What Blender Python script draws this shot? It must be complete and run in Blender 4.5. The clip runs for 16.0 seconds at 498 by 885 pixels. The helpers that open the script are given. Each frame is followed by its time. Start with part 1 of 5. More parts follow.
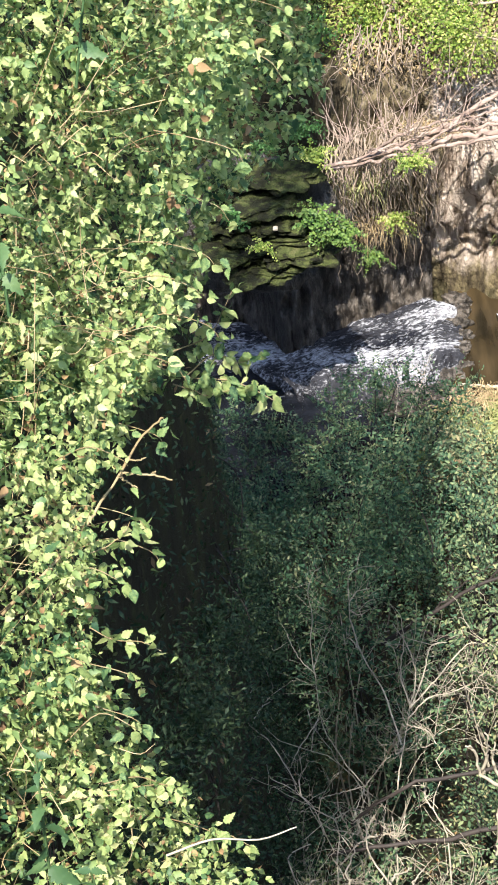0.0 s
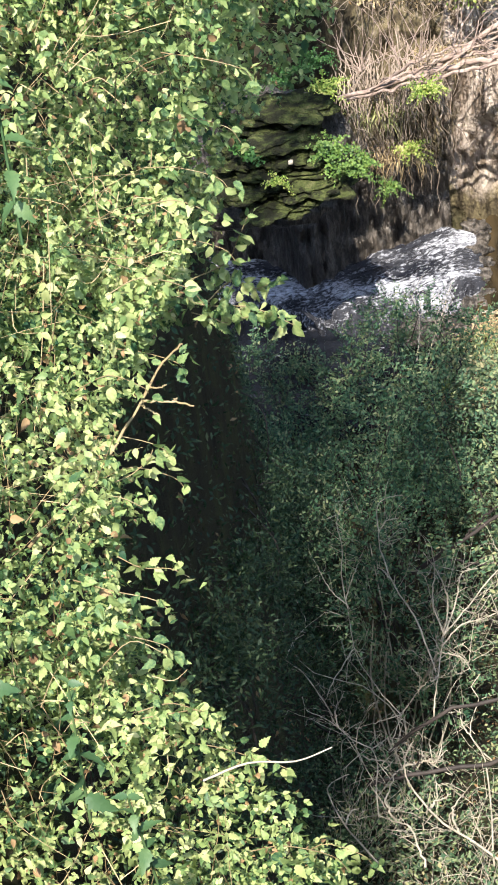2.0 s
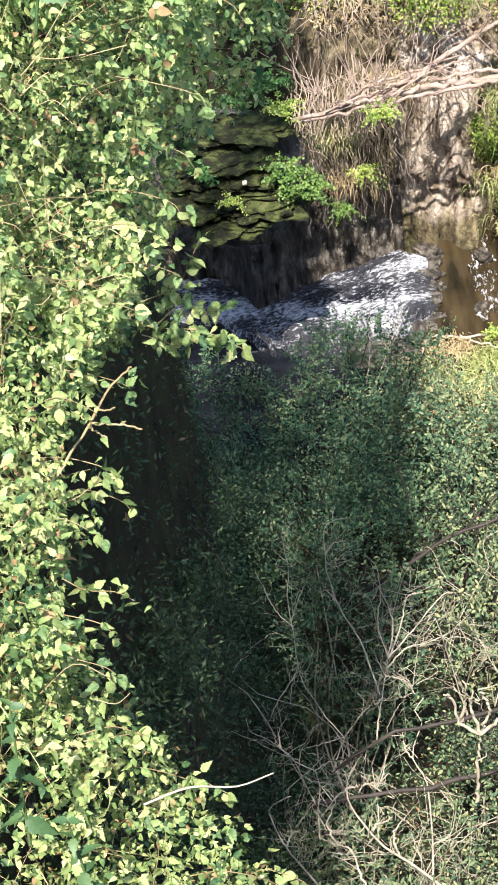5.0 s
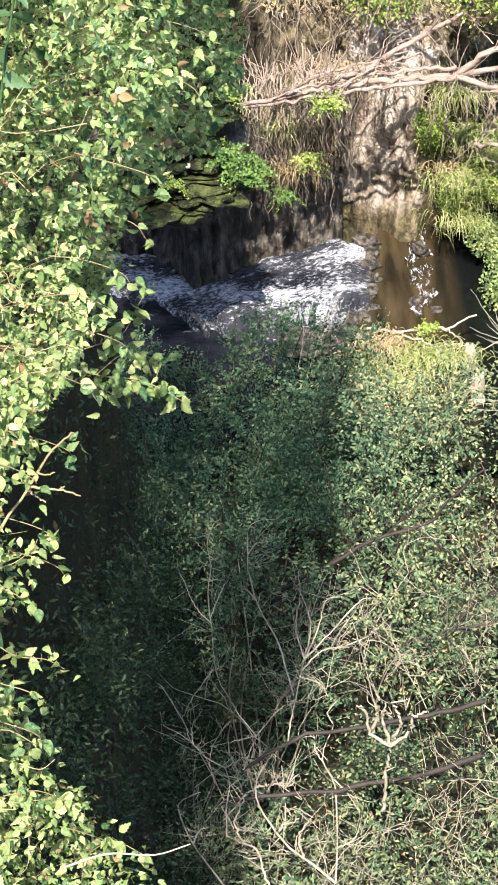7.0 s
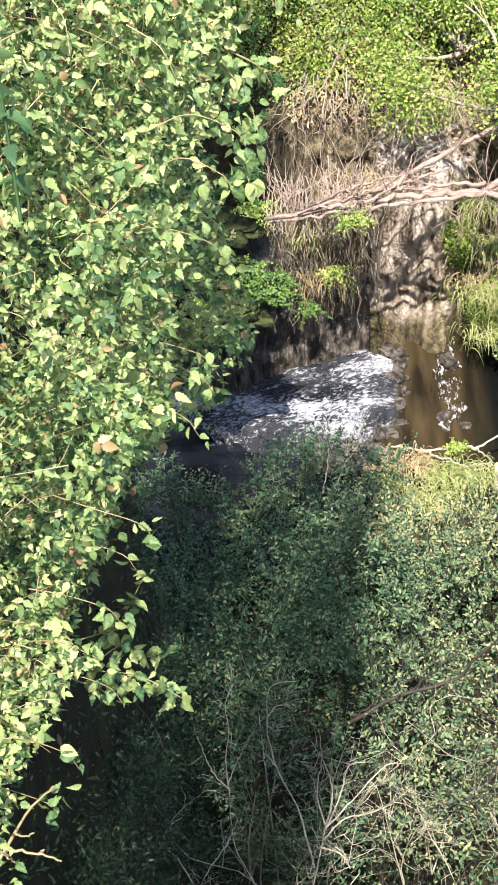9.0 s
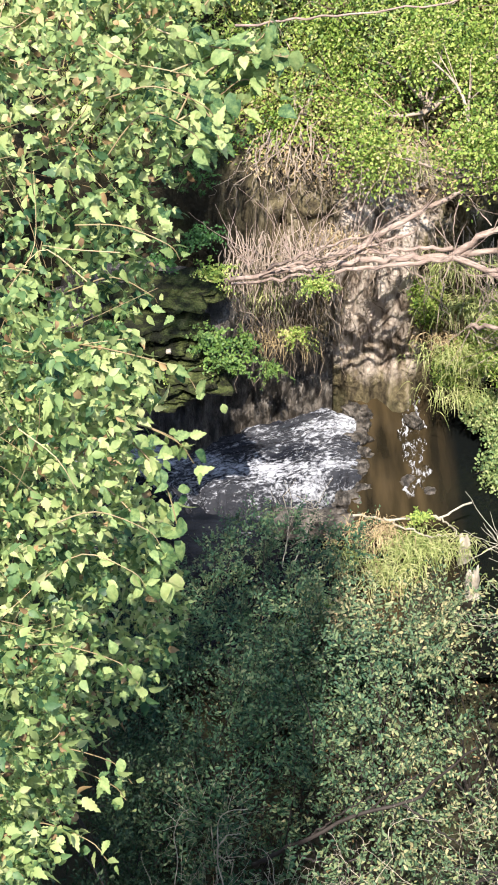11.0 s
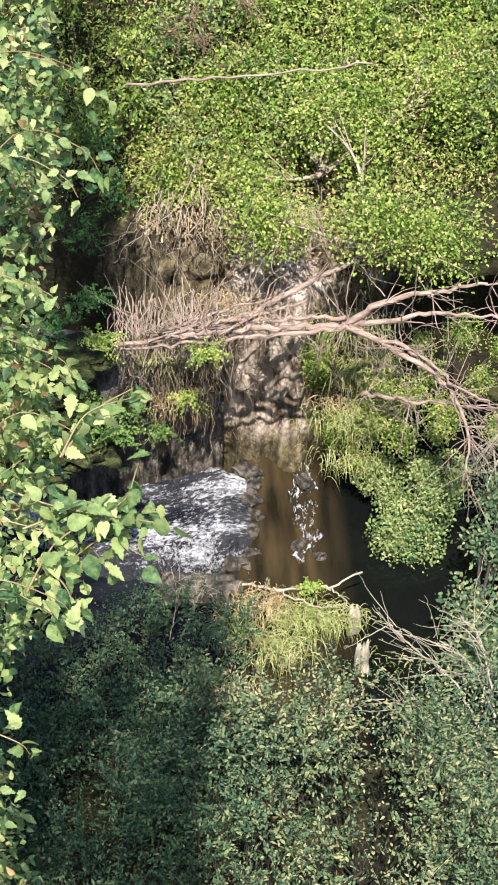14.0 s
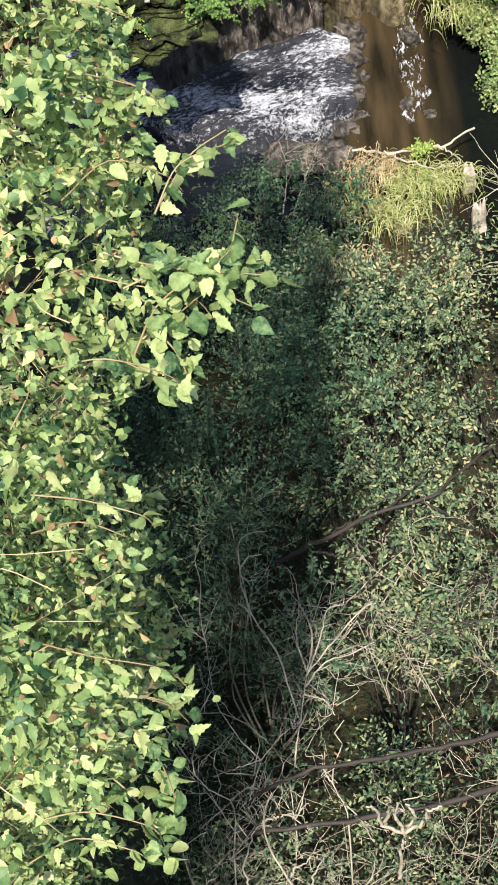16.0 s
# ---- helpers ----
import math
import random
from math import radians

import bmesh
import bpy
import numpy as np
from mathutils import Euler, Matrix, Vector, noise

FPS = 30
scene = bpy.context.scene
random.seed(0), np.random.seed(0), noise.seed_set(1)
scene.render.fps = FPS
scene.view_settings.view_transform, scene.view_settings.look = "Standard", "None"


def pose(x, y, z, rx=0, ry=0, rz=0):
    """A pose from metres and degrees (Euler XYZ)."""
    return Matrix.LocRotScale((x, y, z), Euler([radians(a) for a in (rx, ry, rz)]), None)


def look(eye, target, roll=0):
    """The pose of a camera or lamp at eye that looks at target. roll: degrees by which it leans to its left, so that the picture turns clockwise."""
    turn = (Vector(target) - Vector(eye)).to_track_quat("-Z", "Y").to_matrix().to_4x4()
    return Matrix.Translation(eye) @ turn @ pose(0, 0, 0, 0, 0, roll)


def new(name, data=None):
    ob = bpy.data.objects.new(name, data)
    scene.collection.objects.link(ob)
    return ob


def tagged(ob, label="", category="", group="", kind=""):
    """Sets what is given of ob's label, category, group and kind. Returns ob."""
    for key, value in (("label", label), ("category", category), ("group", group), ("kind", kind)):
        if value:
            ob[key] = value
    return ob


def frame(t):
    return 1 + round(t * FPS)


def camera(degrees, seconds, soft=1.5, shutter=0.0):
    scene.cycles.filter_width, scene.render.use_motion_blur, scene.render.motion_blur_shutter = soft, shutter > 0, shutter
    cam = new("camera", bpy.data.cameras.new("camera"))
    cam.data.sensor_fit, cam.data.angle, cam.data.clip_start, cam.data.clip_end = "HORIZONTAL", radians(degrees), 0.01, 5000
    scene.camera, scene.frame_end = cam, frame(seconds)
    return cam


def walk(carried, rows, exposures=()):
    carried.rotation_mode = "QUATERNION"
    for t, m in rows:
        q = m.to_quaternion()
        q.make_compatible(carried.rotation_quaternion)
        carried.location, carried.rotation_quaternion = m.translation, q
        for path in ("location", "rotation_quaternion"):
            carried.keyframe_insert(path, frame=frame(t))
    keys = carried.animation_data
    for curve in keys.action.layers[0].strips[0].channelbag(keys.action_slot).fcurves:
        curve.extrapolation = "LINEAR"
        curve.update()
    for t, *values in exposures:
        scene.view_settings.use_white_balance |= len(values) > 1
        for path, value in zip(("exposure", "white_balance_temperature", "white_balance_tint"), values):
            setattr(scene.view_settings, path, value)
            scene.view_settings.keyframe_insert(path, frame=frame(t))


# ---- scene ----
cam = camera(14.8, 16.0, soft=1.8)
PATH = [
    (0, (0.129, -1.522, 10.709), (-0.002, 0.084, 9.525), -5.8),
    (0.5, (0.132, -1.527, 10.698), (-0.009, 0.072, 9.505), -6.3),
    (1, (0.133, -1.533, 10.702), (-0.015, 0.056, 9.497), -7.1),
    (1.5, (0.132, -1.526, 10.684), (-0.02, 0.055, 9.469), -7.9),
    (2, (0.132, -1.524, 10.661), (-0.03, 0.044, 9.431), -8.8),
    (2.5, (0.133, -1.53, 10.657), (-0.037, 0.017, 9.402), -9.8),
    (3, (0.135, -1.526, 10.656), (-0.046, 0.007, 9.384), -10.7),
    (3.5, (0.133, -1.519, 10.657), (-0.056, 0.001, 9.372), -11.4),
    (4, (0.13, -1.518, 10.662), (-0.044, 0.002, 9.374), -10.6),
    (4.5, (0.132, -1.528, 10.671), (-0.005, 0.017, 9.409), -8.5),
    (5, (0.138, -1.522, 10.678), (0.03, 0.058, 9.457), -6.5),
    (5.2, (0.125, -1.526, 10.681), (0.023, 0.061, 9.469), -5.7),
    (7.3, (0.125, -1.388, 11.001), (0.096, 0.161, 9.735), -1.4),
    (7.5, (0.128, -1.361, 11.033), (0.094, 0.195, 9.778), -1.7),
    (8, (0.129, -1.219, 11.075), (0.073, 0.356, 9.843), -1.9),
    (8.2, (0.134, -1.151, 11.081), (0.071, 0.421, 9.847), -2.0),
    (10.3, (0.26, 0.042, 11.369), (0.198, 1.651, 10.182), -2.0),
    (10.5, (0.255, 0.085, 11.387), (0.199, 1.678, 10.178), -1.7),
    (11, (0.264, 0.177, 11.465), (0.234, 1.75, 10.231), -0.8),
    (11.5, (0.266, 0.271, 11.517), (0.279, 1.864, 10.308), 0.4),
    (12, (0.291, 0.358, 11.589), (0.339, 1.997, 10.443), 1.5),
    (12.5, (0.284, 0.465, 11.712), (0.333, 2.141, 10.622), 1.7),
    (13, (0.279, 0.63, 11.783), (0.341, 2.305, 10.693), 2.0),
    (13.5, (0.305, 0.77, 11.833), (0.384, 2.396, 10.672), 2.4),
    (14, (0.312, 0.918, 11.918), (0.392, 2.475, 10.665), 2.2),
    (14.5, (0.314, 0.994, 11.967), (0.376, 2.472, 10.621), 1.1),
    (15, (0.324, 1.104, 11.949), (0.375, 2.499, 10.517), -0.2),
    (15.5, (0.326, 1.176, 11.973), (0.325, 2.478, 10.455), -3.0),
    (16, (0.329, 1.257, 12.031), (0.273, 2.473, 10.444), -6.2),
]
walk(cam, [(t, look(eye, aim, roll)) for t, eye, aim, roll in PATH], exposures=[(0, 2.25), (4, 2.25), (5, 2.33), (7.8, 2.38), (11, 2.07), (16, 1.88)])


def view_pt(x, u, d):
    """A place from metres to the right, up the sight's normal and along the sight."""
    return np.stack([x + 0 * u, d * 0.788 + u * 0.616, 11.55 - d * 0.616 + u * 0.788], -1)


# ---- world and sun ----
SUN_DIR = Vector((-0.055, -0.67, 1.0)).normalized()
w = bpy.data.worlds.new("daylight")
scene.world = w
w.use_nodes = True
nt = w.node_tree
sky = nt.nodes.new("ShaderNodeTexSky")
sky.sky_type, sky.sun_disc = "NISHITA", False
sky.sun_elevation = math.asin(SUN_DIR.z)
sky.sun_rotation = math.atan2(SUN_DIR.x, SUN_DIR.y)
nt.links.new(sky.outputs[0], nt.nodes["Background"].inputs[0])
nt.nodes["Background"].inputs[1].default_value = 0.085
sun = new("sun", bpy.data.lights.new("sun", "SUN"))
sun.data.energy, sun.data.angle, sun.data.color = 2.8, radians(0.6), (1.0, 0.92, 0.82)
sun.matrix_world = look(SUN_DIR * 40, (0, 0, 0))


# ---- materials ----
def mat(name, ramp, scale=6.0, rough=0.7, bump=0.3, fine=40.0, spec=0.3, rnd=0.0, stretch=(1, 1, 1), trans=0.0, metal=0.0, bdist=0.02, single=False):
    """Noise at two scales through a colour ramp; rnd mixes in a shade of each piece."""
    m = bpy.data.materials.new(name)
    m.use_nodes = True
    t = m.node_tree
    n, l = t.nodes, t.links
    b = n["Principled BSDF"]
    co = n.new("ShaderNodeTexCoord")
    mp = n.new("ShaderNodeMapping")
    mp.inputs["Scale"].default_value = stretch
    l.new(co.outputs["Object"], mp.inputs[0])
    a = n.new("ShaderNodeTexNoise")
    a.inputs["Scale"].default_value, a.inputs["Detail"].default_value = scale, 8
    c = n.new("ShaderNodeTexNoise")
    c.inputs["Scale"].default_value, c.inputs["Detail"].default_value = fine, 6
    l.new(mp.outputs[0], a.inputs[0])
    l.new(mp.outputs[0], c.inputs[0])
    mx = n.new("ShaderNodeMath")
    mx.operation = "MULTIPLY_ADD"
    l.new(c.outputs[0], mx.inputs[0])
    mx.inputs[1].default_value = 0.45
    sub = n.new("ShaderNodeMath")
    sub.operation = "MULTIPLY_ADD"
    l.new(a.outputs[0], sub.inputs[0])
    sub.inputs[1].default_value, sub.inputs[2].default_value = 1.3, -0.37
    l.new(sub.outputs[0], mx.inputs[2])
    last = mx.outputs[0]
    if rnd:
        g = n.new("ShaderNodeObjectInfo" if single else "ShaderNodeNewGeometry")
        ad = n.new("ShaderNodeMath")
        ad.operation = "MULTIPLY_ADD"
        l.new(g.outputs["Random" if single else "Random Per Island"], ad.inputs[0])
        ad.inputs[1].default_value = rnd
        ms = n.new("ShaderNodeMath")
        ms.operation = "ADD"
        ms.inputs[1].default_value = -rnd / 2
        l.new(last, ad.inputs[2])
        l.new(ad.outputs[0], ms.inputs[0])
        last = ms.outputs[0]
    r = n.new("ShaderNodeValToRGB")
    e = r.color_ramp.elements
    while len(e) < len(ramp):
        e.new(0.5)
    for el, (p, col) in zip(e, ramp):
        el.position, el.color = p, (*col, 1)
    l.new(last, r.inputs[0])
    l.new(r.outputs[0], b.inputs["Base Color"])
    b.inputs["Roughness"].default_value = rough
    b.inputs["Specular IOR Level"].default_value = spec
    b.inputs["Metallic"].default_value = metal
    if bump:
        bp = n.new("ShaderNodeBump")
        bp.inputs["Strength"].default_value, bp.inputs["Distance"].default_value = bump, bdist
        l.new(mx.outputs[0], bp.inputs["Height"])
        l.new(bp.outputs[0], b.inputs["Normal"])
    if trans:
        tr = n.new("ShaderNodeBsdfTranslucent")
        l.new(r.outputs[0], tr.inputs[0])
        ms = n.new("ShaderNodeMixShader")
        ms.inputs[0].default_value = trans
        l.new(b.outputs[0], ms.inputs[1])
        l.new(tr.outputs[0], ms.inputs[2])
        l.new(ms.outputs[0], n["Material Output"].inputs[0])
    return m


LEAF_RAMP = [(0.0, (0.028, 0.08, 0.04)), (0.2, (0.105, 0.19, 0.072)), (0.48, (0.255, 0.345, 0.125)), (0.8, (0.39, 0.46, 0.185)), (1.0, (0.47, 0.48, 0.245))]
M_LEAF = mat("bramble_leaf", LEAF_RAMP, 3, 0.5, 0.25, 60, 0.35, 0.85, trans=0.4)
M_ONE = mat("bramble_single_leaf", LEAF_RAMP, 3, 0.5, 0.25, 60, 0.35, 0.85, trans=0.4, single=True)
M_LEAF2 = mat("shrub_leaf", [(0.0, (0.03, 0.08, 0.02)), (0.5, (0.09, 0.17, 0.035)), (1.0, (0.17, 0.25, 0.06))], 3, 0.5, 0.1, 60, 0.35, 0.9, trans=0.25)
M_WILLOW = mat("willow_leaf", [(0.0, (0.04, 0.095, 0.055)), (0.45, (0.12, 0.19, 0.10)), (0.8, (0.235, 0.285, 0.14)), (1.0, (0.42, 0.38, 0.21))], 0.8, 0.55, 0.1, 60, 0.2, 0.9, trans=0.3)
# greener, darker copy of the willow leaf with the scrub's shade painted in
M_WILLOW_SHADE = mat("shaded_willow_leaf", [(0.0, (0.022, 0.068, 0.04)), (0.45, (0.072, 0.15, 0.08)), (0.8, (0.155, 0.235, 0.115)), (1.0, (0.27, 0.30, 0.16))], 0.8, 0.55, 0.1, 60, 0.2, 0.9, trans=0.3)
M_FRESH = mat("fresh_green", [(0.0, (0.04, 0.10, 0.02)), (0.35, (0.18, 0.28, 0.05)), (0.75, (0.35, 0.43, 0.10)), (1.0, (0.52, 0.47, 0.22))], 2, 0.5, 0.1, 60, 0.3, 0.8, trans=0.35)
M_FERN = mat("dark_fern", [(0.0, (0.02, 0.07, 0.02)), (1.0, (0.07, 0.17, 0.04))], 3, 0.5, 0.1, 60, 0.3, 0.8, trans=0.2)
# darkened so that the leaf colour carries the slope's shade and black gaps
M_SHADE = mat("shade_darkened_leaf", [(0.0, (0.012, 0.032, 0.018)), (0.6, (0.045, 0.085, 0.042)), (1.0, (0.11, 0.14, 0.065))], 3, 0.5, 0.1, 60, 0.2, 0.8, trans=0.2)
# dark blue-green: the shade on the leftmost leaves is put into their colour
M_NETTLE_SHADE = mat("shaded_nettle_leaf", [(0.0, (0.03, 0.075, 0.035)), (0.6, (0.065, 0.13, 0.05)), (1.0, (0.14, 0.21, 0.08))], 3, 0.5, 0.25, 60, 0.35, 0.5, trans=0.25, single=True)
M_DRY = mat("dry_leaf", [(0.0, (0.10, 0.06, 0.03)), (1.0, (0.32, 0.22, 0.11))], 3, 0.7, 0.1, 60, 0.2, 0.8)
M_GRASS = mat("grass_blade", [(0.0, (0.15, 0.20, 0.055)), (0.5, (0.30, 0.345, 0.12)), (1.0, (0.50, 0.48, 0.25))], 3, 0.5, 0.1, 60, 0.3, 0.9, trans=0.25)
M_STRAW = mat("straw", [(0.0, (0.20, 0.14, 0.07)), (1.0, (0.48, 0.38, 0.22))], 3, 0.7, 0.1, 60, 0.2, 0.8)
def ground_mat():
    """Dark litter soil, turning to pale clay on the eroded bank above the stream, with a ragged border."""
    m = bpy.data.materials.new("soil_and_clay")
    m.use_nodes = True
    n, l = m.node_tree.nodes, m.node_tree.links
    b = n["Principled BSDF"]
    co = n.new("ShaderNodeTexCoord")

    def nz(scale, detail, stretch=(1, 1, 1)):
        mp, t = n.new("ShaderNodeMapping"), n.new("ShaderNodeTexNoise")
        mp.inputs["Scale"].default_value = stretch
        t.inputs["Scale"].default_value, t.inputs["Detail"].default_value, t.inputs["Roughness"].default_value = scale, detail, 0.62
        l.new(co.outputs["Object"], mp.inputs[0])
        l.new(mp.outputs[0], t.inputs[0])
        return t.outputs[0]

    def ramp(src, stops):
        r = n.new("ShaderNodeValToRGB")
        e = r.color_ramp.elements
        while len(e) < len(stops):
            e.new(0.5)
        for el, (p, c) in zip(e, stops):
            el.position, el.color = p, (*c, 1)
        l.new(src, r.inputs[0])
        return r.outputs[0]

    def math_(op, a, c, clamp=False):
        k = n.new("ShaderNodeMath")
        k.operation, k.use_clamp = op, clamp
        for s, v in ((0, a), (1, c)):
            if isinstance(v, (int, float)):
                k.inputs[s].default_value = v
            else:
                l.new(v, k.inputs[s])
        return k.outputs[0]

    soil = ramp(nz(2.4, 10), [(0.25, (0.010, 0.009, 0.006)), (0.5, (0.032, 0.028, 0.016)), (0.68, (0.05, 0.055, 0.02)), (0.85, (0.12, 0.09, 0.055))])
    streak = nz(3.6, 12, (2.6, 2.6, 0.34))
    clay = ramp(streak, [(0.33, (0.05, 0.038, 0.026)), (0.43, (0.22, 0.17, 0.13)), (0.50, (0.48, 0.40, 0.34)), (0.62, (0.68, 0.585, 0.50))])
    xyz = n.new("ShaderNodeSeparateXYZ")
    l.new(co.outputs["Object"], xyz.inputs[0])
    wob = math_("MULTIPLY", math_("SUBTRACT", nz(2.2, 9), 0.5), 1.3)

    def band(src, lo, hi, soft):
        s = math_("ADD", src, wob)
        up = math_("DIVIDE", math_("SUBTRACT", s, lo), soft, True)
        dn = math_("DIVIDE", math_("SUBTRACT", hi, s), soft, True)
        return math_("MULTIPLY", up, dn)

    mask = math_("MULTIPLY", math_("MULTIPLY", band(xyz.outputs[0], 0.78, 1.72, 0.15), band(xyz.outputs[2], 0.2, 2.6, 0.35)), math_("GREATER_THAN", xyz.outputs[1], 14.6))
    mx = n.new("ShaderNodeMix")
    mx.data_type = "RGBA"
    earth = ramp(nz(4.5, 12, (2.2, 2.2, 0.5)), [(0.30, (0.018, 0.015, 0.010)), (0.45, (0.075, 0.06, 0.036)), (0.56, (0.15, 0.125, 0.07)), (0.72, (0.36, 0.30, 0.23))])
    side = math_("MULTIPLY", math_("MULTIPLY", band(xyz.outputs[0], -0.35, 2.4, 0.3), band(xyz.outputs[2], -0.3, 3.0, 0.3)), math_("GREATER_THAN", xyz.outputs[1], 14.6))
    me = n.new("ShaderNodeMix")
    me.data_type = "RGBA"
    l.new(side, me.inputs[0])
    l.new(soil, me.inputs[6])
    l.new(earth, me.inputs[7])
    l.new(mask, mx.inputs[0])
    l.new(me.outputs[2], mx.inputs[6])
    l.new(clay, mx.inputs[7])
    l.new(mx.outputs[2], b.inputs["Base Color"])
    b.inputs["Roughness"].default_value = 0.9
    b.inputs["Specular IOR Level"].default_value = 0.2
    bp = n.new("ShaderNodeBump")
    bp.inputs["Strength"].default_value, bp.inputs["Distance"].default_value = 0.9, 0.08
    l.new(math_("ADD", streak, nz(14, 8)), bp.inputs["Height"])
    l.new(bp.outputs[0], b.inputs["Normal"])
    return m


M_GROUND = ground_mat()
M_ROCK = mat("wet_dark_rock", [(0.0, (0.006, 0.006, 0.006)), (0.4, (0.03, 0.026, 0.022)), (0.62, (0.11, 0.095, 0.08)), (1.0, (0.32, 0.29, 0.26))], 6, 0.4, 1.0, 32, 0.5, stretch=(2.4, 2.4, 0.7), bdist=0.07)
M_PALE = mat("pale_stone", [(0.0, (0.20, 0.17, 0.13)), (0.5, (0.38, 0.34, 0.28)), (1.0, (0.56, 0.51, 0.44))], 6, 0.8, 0.6, 35, 0.3, bdist=0.03)
M_MOSS = mat("mossy_rock", [(0.0, (0.006, 0.006, 0.005)), (0.45, (0.018, 0.02, 0.009)), (0.62, (0.055, 0.07, 0.02)), (1.0, (0.17, 0.155, 0.08))], 9, 0.9, 1.0, 55, 0.2, bdist=0.06)
M_BARK = mat("grey_pink_dead_wood", [(0.0, (0.10, 0.07, 0.055)), (0.5, (0.28, 0.21, 0.175)), (1.0, (0.50, 0.41, 0.355))], 9, 0.8, 0.6, 50, 0.25, stretch=(0.4, 2, 2), bdist=0.03)
M_TWIG = mat("pale_bare_twig", [(0.0, (0.18, 0.155, 0.12)), (1.0, (0.52, 0.48, 0.38))], 8, 0.7, 0.3, 50, 0.3)
M_DARKB = mat("dark_branch", [(0.0, (0.012, 0.010, 0.010)), (1.0, (0.06, 0.05, 0.045))], 8, 0.7, 0.4, 50, 0.3)
M_CANE = mat("bramble_cane", [(0.0, (0.10, 0.065, 0.035)), (0.5, (0.21, 0.16, 0.08)), (1.0, (0.38, 0.33, 0.20))], 6, 0.6, 0.3, 50, 0.3)
M_DEAD = mat("dead_twig", [(0.0, (0.07, 0.04, 0.03)), (0.5, (0.17, 0.11, 0.08)), (1.0, (0.34, 0.25, 0.19))], 5, 0.8, 0.3, 50, 0.2, 0.6)
M_ROOT = mat("hanging_root", [(0.0, (0.10, 0.075, 0.055)), (1.0, (0.46, 0.375, 0.30))], 5, 0.8, 0.3, 50, 0.2, 0.5)


def water_mat(name, deep, shallow, foam_lo, foam_hi, scale, stretch, patch=0.0, bump=0.25, painted_shade=None):
    """Water: base colours by broad streaks, white foam where the fine noise is high, patchy; the last argument gives
    the stretch of x over which black reflection and shade are painted in.
    """
    m = bpy.data.materials.new(name)
    m.use_nodes = True
    n, l = m.node_tree.nodes, m.node_tree.links
    b = n["Principled BSDF"]
    co, mp = n.new("ShaderNodeTexCoord"), n.new("ShaderNodeMapping")
    mp.inputs["Scale"].default_value = stretch
    l.new(co.outputs["Object"], mp.inputs[0])
    a = n.new("ShaderNodeTexNoise")
    a.inputs["Scale"].default_value, a.inputs["Detail"].default_value, a.inputs["Roughness"].default_value = scale, 10, 0.62
    a.inputs["Distortion"].default_value = 0.6
    l.new(mp.outputs[0], a.inputs[0])
    big = n.new("ShaderNodeTexNoise")
    big.inputs["Scale"].default_value, big.inputs["Detail"].default_value = 1.6, 7
    l.new(mp.outputs[0], big.inputs[0])
    r0 = n.new("ShaderNodeValToRGB")
    r0.color_ramp.elements[0].color, r0.color_ramp.elements[1].color = (*deep, 1), (*shallow, 1)
    r0.color_ramp.elements[0].position, r0.color_ramp.elements[1].position = 0.35, 0.7
    l.new(big.outputs[0], r0.inputs[0])
    r = n.new("ShaderNodeMapRange")
    r.inputs[1].default_value, r.inputs[2].default_value = foam_lo, foam_hi
    pa, pb = n.new("ShaderNodeTexNoise"), n.new("ShaderNodeMath")
    pa.inputs["Scale"].default_value, pa.inputs["Detail"].default_value = 2.6, 3
    l.new(mp.outputs[0], pa.inputs[0])
    pb.operation = "MULTIPLY_ADD"
    l.new(pa.outputs[0], pb.inputs[0])
    pb.inputs[1].default_value = patch
    pc = n.new("ShaderNodeMath")
    pc.inputs[1].default_value = -patch / 2
    l.new(a.outputs[0], pc.inputs[0])
    l.new(pc.outputs[0], pb.inputs[2])
    l.new(pb.outputs[0], r.inputs[0])
    bed = r0.outputs[0]
    # blend to black along x: the bush's reflection and shade painted in
    if painted_shade:
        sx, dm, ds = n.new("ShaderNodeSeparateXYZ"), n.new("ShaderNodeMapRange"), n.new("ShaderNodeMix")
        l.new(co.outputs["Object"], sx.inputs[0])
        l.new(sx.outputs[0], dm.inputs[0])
        dm.inputs[1].default_value, dm.inputs[2].default_value = painted_shade
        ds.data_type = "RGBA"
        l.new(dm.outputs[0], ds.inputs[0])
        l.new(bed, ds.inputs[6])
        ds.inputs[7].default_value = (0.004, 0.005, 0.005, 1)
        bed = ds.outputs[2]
    mx = n.new("ShaderNodeMix")
    mx.data_type = "RGBA"
    l.new(r.outputs[0], mx.inputs[0])
    l.new(bed, mx.inputs[6])
    mx.inputs[7].default_value = (0.54, 0.56, 0.62, 1)
    l.new(mx.outputs[2], b.inputs["Base Color"])
    rr = n.new("ShaderNodeMapRange")
    rr.inputs[3].default_value, rr.inputs[4].default_value = 0.06, 0.6
    l.new(r.outputs[0], rr.inputs[0])
    l.new(rr.outputs[0], b.inputs["Roughness"])
    bp = n.new("ShaderNodeBump")
    bp.inputs["Strength"].default_value, bp.inputs["Distance"].default_value = bump, 0.03
    l.new(a.outputs[0], bp.inputs["Height"])
    l.new(bp.outputs[0], b.inputs["Normal"])
    b.inputs["IOR"].default_value = 1.33
    return m


